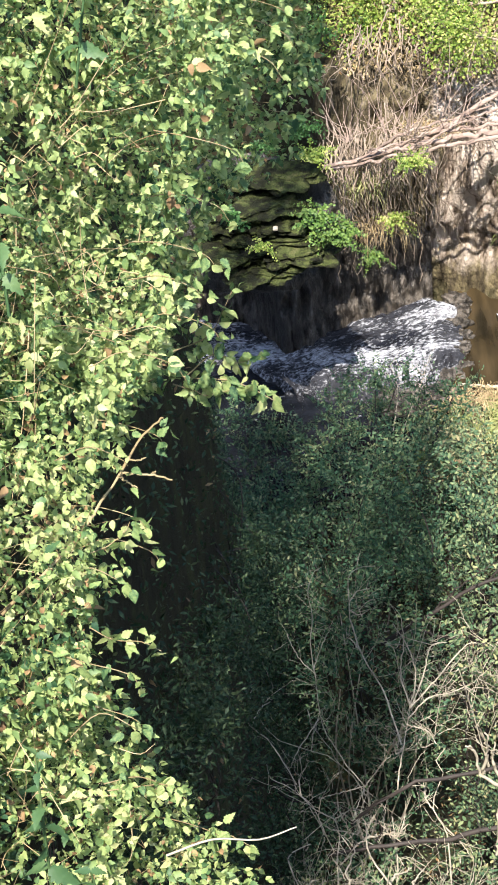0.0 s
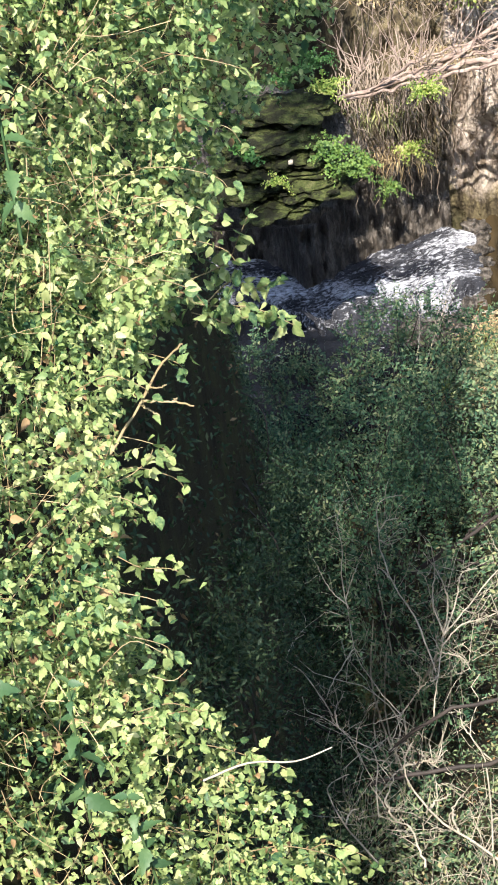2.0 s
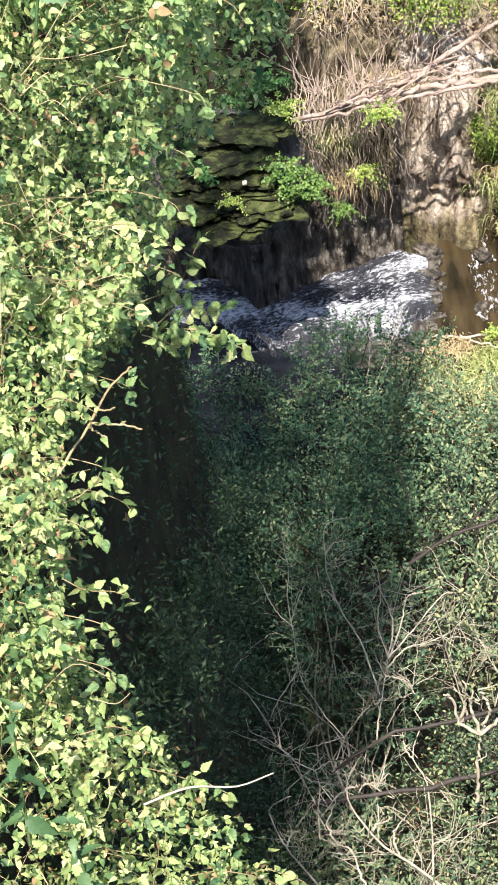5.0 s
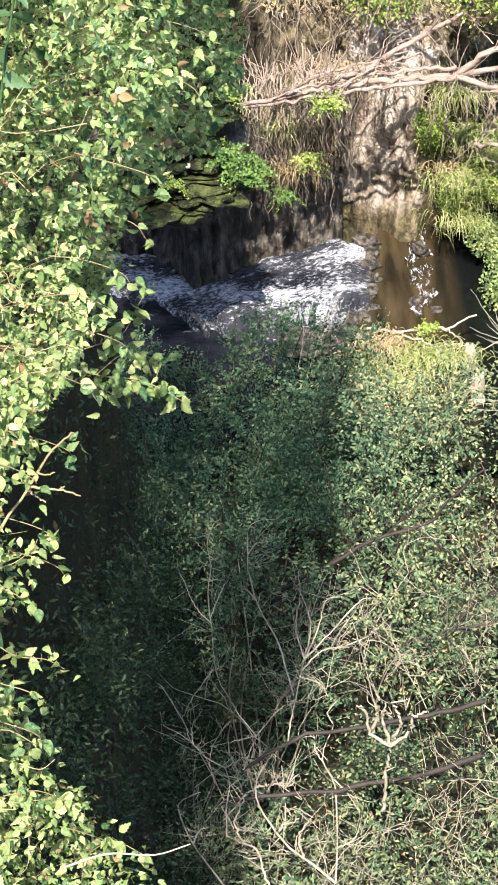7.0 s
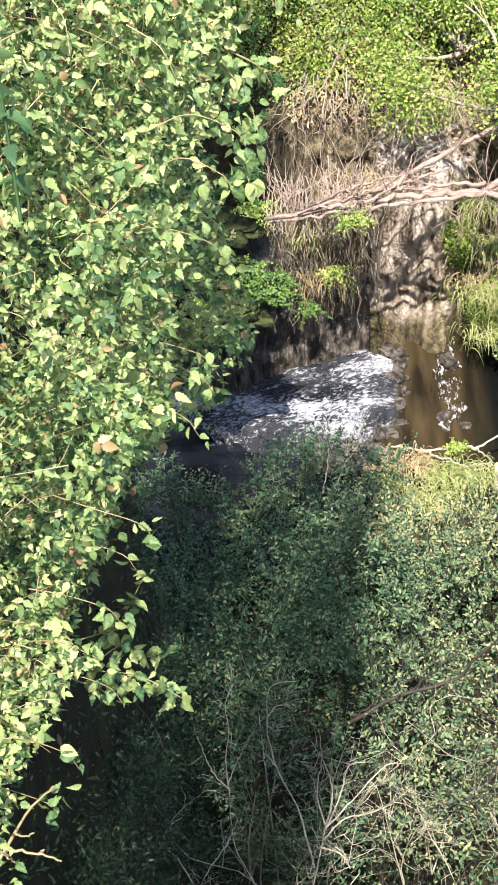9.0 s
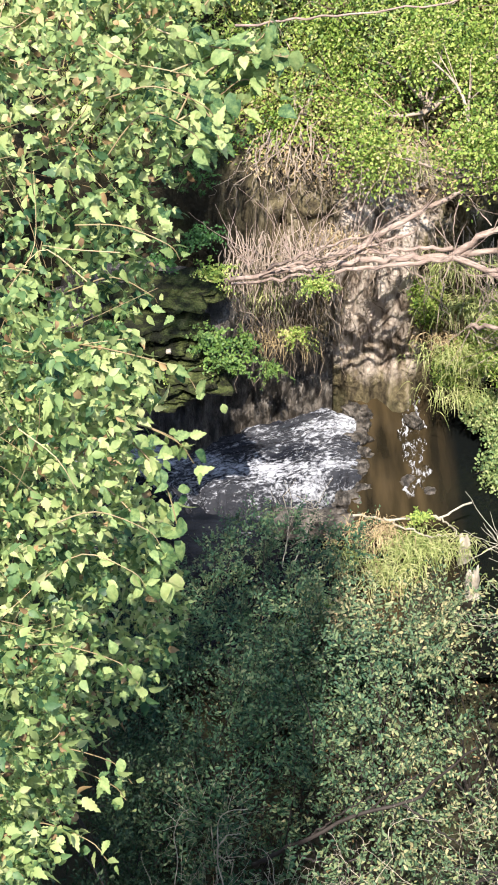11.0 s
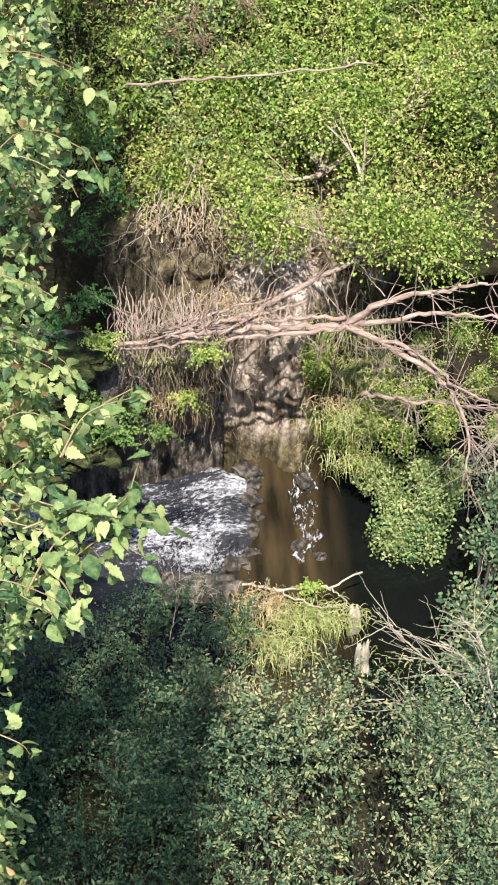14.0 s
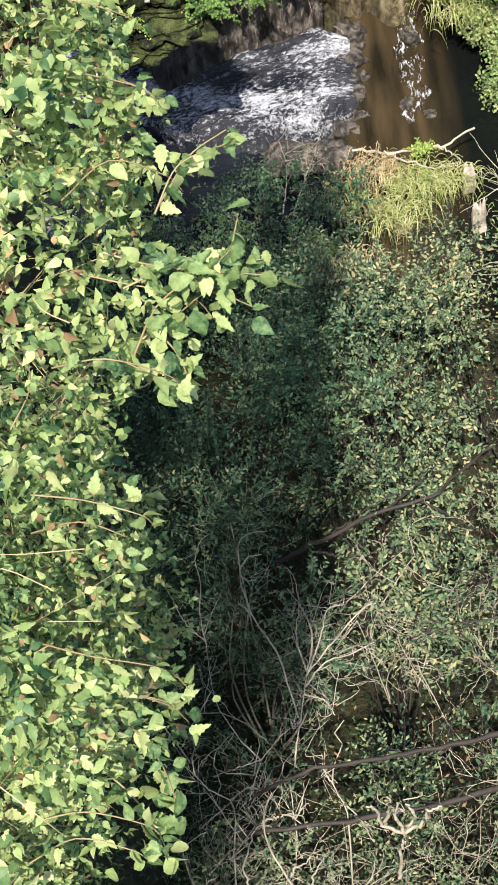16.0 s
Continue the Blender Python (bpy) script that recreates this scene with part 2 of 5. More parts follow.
# streaks along y paint the clay bank's reflection over the brown bed
M_POOL = water_mat("brown_pool_water", (0.012, 0.010, 0.006), (0.06, 0.043, 0.022), 0.74, 0.88, 3.2, (3.6, 0.5, 1), bump=0.08, painted_shade=(1.6, 2.0))
M_FOAM = water_mat("white_water", (0.010, 0.011, 0.016), (0.06, 0.062, 0.07), 0.45, 0.73, 30.0, (0.6, 1.3, 1.0), 0.85, 0.9)
M_RIFFLE = water_mat("riffle_water", (0.012, 0.010, 0.006), (0.06, 0.043, 0.022), 0.53, 0.68, 16.0, (1.6, 0.6, 1.0), 0.5, 0.4)
# near-black base holds the shade and the bank's dark reflection
M_LOWER = water_mat("shade_painted_water", (0.003, 0.004, 0.006), (0.014, 0.016, 0.022), 0.66, 0.85, 7.0, (1.0, 2.4, 1), 0.3, bump=0.7)


# ---- mesh helpers ----
def raw(name, verts, faces, material, parent=None, smooth=False):
    """A mesh object from arrays; all faces have the same number of corners."""
    me = bpy.data.meshes.new(name)
    verts, faces = np.asarray(verts, np.float32), np.asarray(faces, np.int32)
    k = faces.shape[1]
    me.vertices.add(len(verts))
    me.vertices.foreach_set("co", verts.ravel())
    me.loops.add(faces.size)
    me.loops.foreach_set("vertex_index", faces.ravel())
    me.polygons.add(len(faces))
    me.polygons.foreach_set("loop_start", np.arange(0, faces.size, k, dtype=np.int32))
    me.polygons.foreach_set("use_smooth", np.full(len(faces), smooth))
    me.update(calc_edges=True)
    me.materials.append(material)
    ob = new(name, me)
    if parent:
        ob.parent = parent
    return ob


def thing(name, label, category, at=(0, 0, 0), group="", kind=""):
    ob = new(name)
    ob.location = at
    ob.empty_display_size = 0.2
    return tagged(ob, label, category, group, kind)


def under(ob, parent):
    """Hang a mesh made in world places under a thing that stands at its base."""
    ob.parent = parent
    ob.matrix_parent_inverse = Matrix.Translation(-parent.location)
    return ob


rng = np.random.default_rng(7)

# leaf outlines: along the blade (0 to 1), half width, as rows from stalk to tip
OVAL = [(0.0, 0.02), (0.18, 0.26), (0.42, 0.36), (0.68, 0.27), (0.86, 0.12), (1.0, 0.0)]
SERRATE = [(0.0, 0.03), (0.10, 0.20), (0.17, 0.17), (0.27, 0.31), (0.34, 0.23), (0.45, 0.29), (0.52, 0.19), (0.64, 0.21), (0.71, 0.11), (0.84, 0.10), (1.0, 0.0)]
BROAD = [(0.0, 0.04), (0.25, 0.31), (0.55, 0.26), (1.0, 0.0)]
ROUND = [(0.0, 0.05), (0.3, 0.32), (0.7, 0.26), (1.0, 0.0)]


def blade_mesh(name, base, way, normal, size, material, parent, outline, curl=0.25):
    """Curled leaves without a fold, for plants farther off; one mesh."""
    n, k = len(base), len(outline)
    way = unit(way)
    side = unit(np.cross(way, normal))
    nor = np.cross(side, way)
    V = np.zeros((n, k, 2, 3), np.float32)
    for i, (a, hw) in enumerate(outline):
        mid = base + size[:, None] * (a * way - curl * a * a * nor)
        V[:, i, 0], V[:, i, 1] = mid - size[:, None] * hw * side, mid + size[:, None] * hw * side
    idx = np.arange(n * k * 2).reshape(n, k, 2)
    F = np.concatenate([np.stack([idx[:, i, 0], idx[:, i, 1], idx[:, i + 1, 1], idx[:, i + 1, 0]], -1) for i in range(k - 1)])
    return under(raw(name, V.reshape(-1, 3), F, material, None, True), parent)


def leaf_mesh(name, base, way, normal, size, material, parent, outline=OVAL, fold=0.25, curl=0.15):
    """Folded, curled leaves: from base points, along way, facing normal; one mesh."""
    n, k = len(base), len(outline)
    way = way / np.linalg.norm(way, axis=1, keepdims=True)
    side = np.cross(way, normal)
    side /= np.linalg.norm(side, axis=1, keepdims=True) + 1e-9
    nor = np.cross(side, way)
    V = np.zeros((n, k, 3, 3), np.float32)
    for i, (a, hw) in enumerate(outline):
        mid = base + size[:, None] * (a * way - curl * a * a * nor)
        V[:, i, 1] = mid
        for j, sg in ((0, -1), (2, 1)):
            V[:, i, j] = mid + size[:, None] * hw * (sg * side + fold * nor)
    idx = np.arange(n * k * 3).reshape(n, k, 3)
    q = []
    for i in range(k - 1):
        for j in range(2):
            q.append(np.stack([idx[:, i, j], idx[:, i, j + 1], idx[:, i + 1, j + 1], idx[:, i + 1, j]], -1))
    F = np.concatenate(q)
    return under(raw(name, V.reshape(-1, 3), F, material, None, True), parent)


def unit(a):
    return a / (np.linalg.norm(a, axis=-1, keepdims=True) + 1e-9)


def tube(path, r0, r1, sides=6, wob=0.0):
    """Verts and faces of a tapered tube along a path."""
    path = np.asarray(path, float)
    n = len(path)
    tan = unit(np.gradient(path, axis=0))
    ref = np.array([0.3, 0.2, 0.93])
    a = unit(np.cross(tan, ref))
    b = np.cross(tan, a)
    rad = np.linspace(r0, r1, n) * (1 + wob * rng.normal(size=n))
    th = np.arange(sides) / sides * 2 * np.pi
    V = path[:, None] + rad[:, None, None] * (np.cos(th)[None, :, None] * a[:, None] + np.sin(th)[None, :, None] * b[:, None])
    i = np.arange(n - 1)[:, None] * sides
    j = np.arange(sides)[None]
    jn = (j + 1) % sides
    F = np.stack([i + j, i + jn, i + sides + jn, i + sides + j], -1).reshape(-1, 4)
    return V.reshape(-1, 3), F


def join(pieces):
    Vs, Fs, o = [], [], 0
    for V, F in pieces:
        Vs.append(V)
        Fs.append(F + o)
        o += len(V)
    return np.concatenate(Vs), np.concatenate(Fs)


def spline(pts, n=14, jit=0.0):
    """A smooth path through points."""
    p = np.asarray(pts, float)
    q = np.vstack([2 * p[0] - p[1], p, 2 * p[-1] - p[-2]])
    out = []
    m = max(2, n // (len(p) - 1))
    for i in range(len(p) - 1):
        a, b, c, d = q[i:i + 4]
        for s in np.linspace(0, 1, m, endpoint=False):
            out.append(0.5 * (2 * b + (c - a) * s + (2 * a - 5 * b + 4 * c - d) * s * s + (3 * b - a - 3 * c + d) * s ** 3))
    out.append(p[-1])
    out = np.array(out)
    if jit:
        out[1:-1] += rng.normal(size=(len(out) - 2, 3)) * jit
    return out


def fbm(p, s, seed=0.0):
    return np.array([noise.fractal(Vector((a * s + seed, b * s, c * s)), 1.0, 2.0, 4) for a, b, c in p])


# ---- ground: one sheet of cross profiles, from the path down to the stream and up the far bank ----
def step(a, b, x):
    t = min(1.0, max(0.0, (x - a) / (b - a)))
    return t * t * (3 - 2 * t)


def profile(x):
    l = step(0.55, 1.1, -x)                      # the bramble slope on the left
    isl = math.exp(-((x - 1.5) / 0.7) ** 2)     # tussock island
    nk = -1.5 * (1 - step(0.5, 1.7, x))
    rec = step(-0.45, 0.65, -x) * (1 - step(1.6, 2.4, -x))
    rr = step(1.9, 3.0, x)                       # quiet pool under the far bush
    rows_c = [(-400, 40), (-60, 16), (-14, 10.6), (-4, 9.2), (-1.9, 9.05), (-1.1, 8.8), (-0.5, 7.7), (0.5, 6.2), (1.5, 5.1), (2.6, 4.3), (4.0, 2.7),
              (5.5, 1.5), (7.2, 0.5), (9.0, -0.6), (10.8, -0.55), (12.0, -0.35 + 0.35 * isl)]
    # crest at y 4 to 7 raised, out of view, to shade the lower left
    rows_l = [(-400, 40), (-60, 16), (-14, 10.6), (-4, 9.2), (-1.9, 9.0), (-1.1, 8.9), (-0.5, 8.3), (0.5, 7.9), (1.5, 7.7), (2.6, 7.9), (4.0, 8.2),
              (5.5, 8.4), (7.1, 8.1), (8.6, 4.5), (10.2, 0.4), (12.0, -0.35)]
    near = [(a[0] + (c[0] - a[0]) * l, a[1] + (c[1] - a[1]) * l) for a, c in zip(rows_c, rows_l)]
    return near + [
            (13.0, -0.75 + 0.85 * isl), (13.7, -0.85 + 0.75 * isl), (14.2, -0.75), (15.0 + 0.6 * rr + 0.95 * rec - 0.15 * nk, -0.7),
            (15.35 + 1.0 * rr + 0.95 * rec - 0.2 * nk, -0.25), (15.48 + 1.1 * rr + 0.95 * rec - 0.12 * nk, 0.45), (15.5 + 0.95 * rec + 1.0 * rr, 1.1), (15.46 + 1.05 * rec + 0.8 * rr, 1.65), (15.42 + 1.2 * rec + 0.3 * rr, 2.05),
            (15.7 + 1.2 * rec, 2.35), (16.4 + 0.9 * rec, 3.0), (18, 4.9), (22, 10.5), (32, 27), (60, 64), (400, 140)]


def dense(pts, n_per):
    out = []
    for (a, b), (c, d) in zip(pts[:-1], pts[1:]):
        for i in range(n_per):
            out.append((a + (c - a) * i / n_per, b + (d - b) * i / n_per))
    out.append(pts[-1])
    return out


xs = np.concatenate([np.array([-400, -150, -60, -30, -16, -10]), np.linspace(-7, -2.4, 24), np.linspace(-2.3, 3.6, 119), np.linspace(3.8, 7, 17), np.array([10, 16, 30, 60, 150, 400])])
cols = []
for x in xs:
    pr = np.array(dense(profile(float(np.clip(x, -6, 6))), 6))
    cols.append(np.column_stack([np.full(len(pr), x), pr]))
G = np.array(cols)
flat = G.reshape(-1, 3)
k = fbm(flat, 0.9) * 0.16 + fbm(flat, 3.1, 9) * 0.07
bankish = np.exp(-((flat[:, 1] - 15.4) / 0.5) ** 2) * (flat[:, 2] > -0.2) * (flat[:, 2] < 2.3)
ridge = fbm(flat * np.array([1, 1, 0.25]), 3.4, 4)
flat[:, 2] += np.clip(k, -0.3, 0.3) * (1 - 0.7 * bankish)
flat[:, 1] += bankish * ridge * 0.34
ni, nj = G.shape[:2]
ii, jj = np.meshgrid(np.arange(ni - 1), np.arange(nj - 1), indexing="ij")
F = np.stack([ii * nj + jj, (ii + 1) * nj + jj, (ii + 1) * nj + jj + 1, ii * nj + jj + 1], -1).reshape(-1, 4)
ground = raw("ground", flat, F, M_GROUND, None, True)
tagged(ground, "steep earth ravine with a pale clay bank above the stream", "ground", kind="structure")


# ---- water ----
def sheet(name, x0, x1, nx, ny, edge, height, material, label):
    V, Fq = [], []
    for i in range(nx + 1):
        x = x0 + (x1 - x0) * i / nx
        ya, yb = edge(x)
        for j in range(ny + 1):
            y = ya + (yb - ya) * j / ny
            V.append((x, y, height(x, y, j / ny)))
    for i in range(nx):
        for j in range(ny):
            a = i * (ny + 1) + j
            Fq.append((a, a + ny + 1, a + ny + 2, a + 1))
    return tagged(raw(name, V, Fq, material, None, True), label, "water", kind="structure")


def fn(x, y, s, seed=0.0):
    return noise.fractal(Vector((x * s + seed, y * s, 0.3)), 1.0, 2.0, 5)


def table(x, rows):
    return float(np.interp(x, [r[0] for r in rows], [r[1] for r in rows]))


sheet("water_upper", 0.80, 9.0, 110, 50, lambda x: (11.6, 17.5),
      lambda x, y, v: 0.006 * fn(x, y, 3) - 0.5 * min(1.0, max(0.0, (1.02 + 0.14 * fn(0.0, y, 3) - x) / 0.2)) ** 2, M_POOL, "brown shallow pool water with black reflection and shade of the bush painted in")
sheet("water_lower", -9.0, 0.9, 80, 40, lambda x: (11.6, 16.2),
      lambda x, y, v: -0.5 + 0.015 * fn(x, y, 3), M_LOWER, "pool water below the cascade, shade painted in near-black")


def chute(x):
    return table(x, [(-2.6, -0.43), (-1.0, -0.42), (-0.75, -0.39), (-0.3, -0.27), (0.3, -0.13), (0.6, -0.01), (0.85, 0.05), (1.0, 0.04), (1.3, -0.09)])


def chute_z(x, y, v):
    return chute(x) + 0.035 * fn(x * 0.6, y, 2.6, 3) + 0.032 * fn(x * 0.5, y * 1.8, 7, 8) - (chute(x) + 0.62) * max(0.0, (0.2 - v) / 0.2) ** 1.6 + 0.05 * (0.5 - abs(v - 0.6)) + 0.06 * max(0.0, v - 0.55) * table(x, [(-0.5, 0.0), (-0.05, 1.0), (0.8, 1.0), (1.0, 0.0)])


CASCADE_BACK = [(-2.4, 15.9), (-1.7, 15.84), (-1.12, 15.6), (-0.86, 15.2), (-0.74, 15.0), (-0.6, 15.02), (-0.3, 15.12), (-0.05, 15.2), (0.15, 15.22), (0.75, 15.18), (0.95, 15.1), (1.3, 15.1)]
CASCADE_FRONT = [(-2.4, 15.1), (-1.6, 15.0), (-1.07, 14.75), (-0.72, 14.42), (-0.3, 14.26), (0.08, 14.2), (0.6, 14.12), (0.9, 14.05), (1.3, 14.15)]
sheet("water_cascade", -2.4, 1.06, 220, 100,
      lambda x: (table(x, CASCADE_FRONT) + 0.14 * fn(x, 1.0, 4), table(x, CASCADE_BACK) + 0.06 + 0.05 * fn(x, 5.0, 4)),
      chute_z, M_FOAM, "white foaming cascade over a low rock step")
sheet("water_riffle", 1.36, 1.74, 40, 160,
      lambda x: (14.05 + 0.25 * fn(x, 2.0, 9), 15.55 + 0.12 * fn(x, 7.0, 6)),
      lambda x, y, v: 0.012 + 0.012 * fn(x, y * 0.6, 9, 2) - 0.3 * max(0.0, abs(x - 1.55 - 0.08 * fn(0.0, y, 3)) - 0.07), M_RIFFLE, "thin broken riffle where the stream enters the pool")


def little_fall(name, label, path, width):
    """A narrow thread of water that spills over the rock, ragged at its sides, thick in the middle."""
    p = spline(path, 24)
    V, Fq = [], []
    for i, c in enumerate(p):
        w_ = width * (0.6 + 0.5 * i / len(p)) * (1 + 0.3 * noise.noise(Vector((i * 0.7, 3.0, 1.0))))
        for j in range(7):
            a = j / 6 - 0.5
            V.append((c[0] + a * w_, c[1] - 0.05 * (1 - 4 * a * a) + 0.02 * noise.noise(Vector((i * 0.9, j * 1.3, 2.0))), c[2]))
    for i in range(len(p) - 1):
        for j in range(6):
            k = i * 7 + j
            Fq.append((k, k + 7, k + 8, k + 1))
    return tagged(raw(name, V, Fq, M_FOAM, None, True), label, "water", kind="structure")


little_fall("water_fall", "thin thread of white water below the cascade", [(-0.79, 14.35, -0.15), (-0.64, 14.35, -0.34), (-0.60, 14.35, -0.55), (-0.64, 14.35, -0.76)], 0.09)


# ---- brambles along the path ----
BRAMBLE_EDGE = [(-3.2, 0.2), (-2.54, -0.11), (-2.32, -0.29), (-2.2, -0.36), (-2.07, -0.45), (-1.83, -0.46), (-1.71, -0.42), (-1.59, -0.47), (-1.46, -0.43), (-1.35, -0.38), (-1.17, -0.27), (-1.02, -0.28), (-0.87, -0.24),
                (-0.75, -0.14), (-0.62, -0.07), (-0.42, -0.08), (-0.23, -0.02), (-0.05, 0.03), (0.14, 0.07), (0.3, 0.03), (0.45, 0.07), (0.55, 0.11), (0.75, 0.13), (1.06, 0.07), (1.36, 0.10), (1.9, 0.08)]
BRAMBLE_DEPTH = [(-3.0, 3.4), (-1.7, 3.4), (-1.5, 3.55), (-0.9, 3.5), (-0.3, 3.35), (0.0, 3.25), (0.6, 3.4), (0.9, 3.8), (1.5, 3.9)]


def bramble_edge(u):
    return table(u, BRAMBLE_EDGE) - 0.02 + 0.03 * noise.noise(Vector((u * 6.0, 2.0, 1.0)))


def leaf_block(outline, fold=0.22, curl=0.2):
    """One leaf of unit length, as a mesh shared by all the separate leaves."""
    V, Fq = [], []
    for i, (a, hw) in enumerate(outline):
        for s in (-1, 0, 1):
            V.append((s * hw, a, fold * hw * abs(s) - curl * a * a))
    for i in range(len(outline) - 1):
        for j in range(2):
            a = i * 3 + j
            Fq.append((a, a + 1, a + 4, a + 3))
    ob = raw("leaf", V, Fq, M_ONE, None, True)
    me = ob.data
    bpy.data.objects.remove(ob)
    return me


LEAF_MESH = [leaf_block(SERRATE, 0.15, 0.12), leaf_block(SERRATE, 0.35, 0.3), leaf_block(OVAL, 0.25, 0.4)]


def single_leaves(base, way, nor, size, parent):
    """Leaves as objects of their own on shared meshes."""
    for b, w_, n_, s in zip(base, way, nor, size):
        y = Vector(w_).normalized()
        x = y.cross(Vector(n_)).normalized()
        z = x.cross(y)
        o = new("leaf", LEAF_MESH[rng.integers(3)])
        m = Matrix((x, y, z)).transposed().to_4x4()
        o.parent = parent
        o.matrix_basis = Matrix.Translation(Vector(b) - parent.location) @ m @ Matrix.Diagonal((s, s, s, 1))


def bramble_bush(u0, u1, n, label, dry=0.05, back=False):
    """A stretch of the bramble bank: canes, leaves in threes, dead leaves and loose shoots."""
    um = (u0 + u1) / 2
    base = view_pt(np.array([-0.8]), np.array([um]), np.array([5.4]))[0]
    bush = thing("bramble_bush", label, "bramble", base, "brambles beside the path")
    u = rng.uniform(u0 - 0.1, u1 + 0.1, n)
    e = np.array([table(a, BACK_EDGE) if back else bramble_edge(a) for a in u])
    ins = rng.random(n) ** 1.15 * (0.6 if back else 1.1)
    bulge = np.array([noise.fractal(Vector((a * 2.6, b * 3.2, 1.7)), 1.0, 2.0, 4) for a, b in zip(u, e - ins)])
    de = np.interp(u, *zip(*BRAMBLE_DEPTH)) + (1.1 if back else 0.0)
    d = de - 0.12 + 0.28 * bulge + rng.random(n) ** 1.5 * 0.8 + 0.2 * np.exp(-ins / 0.12)
    x = 0.2 + (e - ins - 0.2) * (d + 0.3) / (de + 0.3) + rng.normal(size=n) * 0.016
    hole = np.array([noise.noise(Vector((a * 7.0, b * 7.0, c * 3.0))) + 0.5 * noise.noise(Vector((a * 16.0, b * 16.0, c * 5.0))) for a, b, c in zip(u, x, d)])
    ok = hole > -0.02 - 0.5 * rng.random(n)
    x, u, d, ins = x[ok], u[ok], d[ok], ins[ok]
    c = view_pt(x, u, d)
    m = len(c)
    drift = np.array([noise.noise_vector(Vector(q) * 5.0) for q in c])
    axis = unit(rng.normal(size=(m, 3)) * np.array([0.6, 0.5, 0.45]) + np.array([0.12, -0.25, -0.6]) + 1.2 * drift)
    nor = unit(rng.normal(size=(m, 3)) * 0.9 + np.array([-0.1, -0.7, 0.6]) + 0.9 * drift[:, ::-1])
    size = np.where(rng.random(m) < 0.14, rng.uniform(0.028, 0.044, m), rng.uniform(0.011, 0.027, m))
    side = unit(np.cross(axis, nor))
    base_, way_, nor_, size_ = [], [], [], []
    for sgn, sc in ((0, 1.0), (1, 0.8), (-1, 0.8)):
        base_.append(c + axis * (0.25 * size[:, None] if sgn == 0 else 0))
        way_.append(unit(axis * (1 if sgn == 0 else 0.5) + sgn * side + rng.normal(size=(m, 3)) * 0.22))
        nor_.append(unit(nor + rng.normal(size=(m, 3)) * 0.35))
        size_.append(size * sc)
    B, Wy, N, S = np.concatenate(base_), np.concatenate(way_), np.concatenate(nor_), np.concatenate(size_)
    front = np.argsort(np.concatenate([d] * 3))[:150]
    kind_ = rng.random(len(B))
    kind_[front] = -1
    single_leaves(B[front], Wy[front], N[front], S[front], bush)
    k1, k2 = kind_ > dry, (kind_ <= dry) & (kind_ >= 0)
    kb, ks = k1 & (S > 0.028), k1 & (S <= 0.028)
    tagged(leaf_mesh("foliage", B[kb], Wy[kb], N[kb], S[kb], M_LEAF, bush, SERRATE, 0.25, 0.25), kind="stuff")
    tagged(leaf_mesh("foliage", B[ks], Wy[ks], N[ks], S[ks], M_LEAF, bush, BROAD, 0.3, 0.3), kind="stuff")
    tagged(leaf_mesh("withered_foliage", B[k2], Wy[k2], N[k2], S[k2] * 0.8, M_DRY, bush, OVAL, 0.4, 0.5), kind="stuff")
    pieces = []
    straws = []
    for i in range(int((70 if back else 150) * (u1 - u0))):
        ua = rng.uniform(u0, u1)
        xa = (table(ua, BACK_EDGE) if back else bramble_edge(ua)) - 0.12 - 0.55 * rng.random()
        p0 = view_pt(np.array([xa]), np.array([ua]), np.array([table(ua, BRAMBLE_DEPTH) + (1.1 if back else 0.0) - 0.1 + 0.45 * rng.random()]))[0]
        L = rng.uniform(0.04, 0.2)
        h = unit(rng.normal(size=3) * np.array([0.45, 0.35, 0.7]) + [0.25, 0, 0.3])
        p = [p0 - h * L, p0 + rng.normal(size=3) * 0.02, p0 + h * L + [0, 0, -0.1 * L]]
        (straws if i % 3 == 0 else pieces).append(tube(spline(p, 8), rng.uniform(0.0006, 0.0016), 0.0005, 5))
    tagged(under(raw("cane_tangle", *join(pieces), M_CANE, None, True), bush), kind="stuff")
    tagged(under(raw("straw_tangle", *join(straws), M_STRAW, None, True), bush), kind="stuff")
    return bush


BACK_EDGE = [(-1.3, -0.5), (-1.0, -0.36), (-0.82, -0.30), (-0.68, -0.2), (-0.55, -0.02), (-0.4, 0.04), (-0.3, 0.03), (-0.1, -0.02), (0.05, -0.08), (0.3, -0.1)]
bramble_bush(-1.2, 0.2, 8000, "bramble bush with bright leaves farther along the slope", back=True)
for u0, u1, lab in ((-3.0, -2.1, "dense green bramble bush with pale canes, sunlit on top"),
                    (-2.1, -1.3, "thick bramble with serrated leaves and dry brown stems"),
                    (-1.3, -0.6, "sunlit bramble bush with drooping leafy shoots"),
                    (-0.6, 0.1, "bramble bush with fresh yellow-green leaves"),
                    (0.1, 0.9, "bramble bush hanging over the slope"),
                    (0.9, 1.9, "bramble mixed with dry grass stalks")):
    bramble_bush(u0, u1, int(10500 * (u1 - u0)), lab)


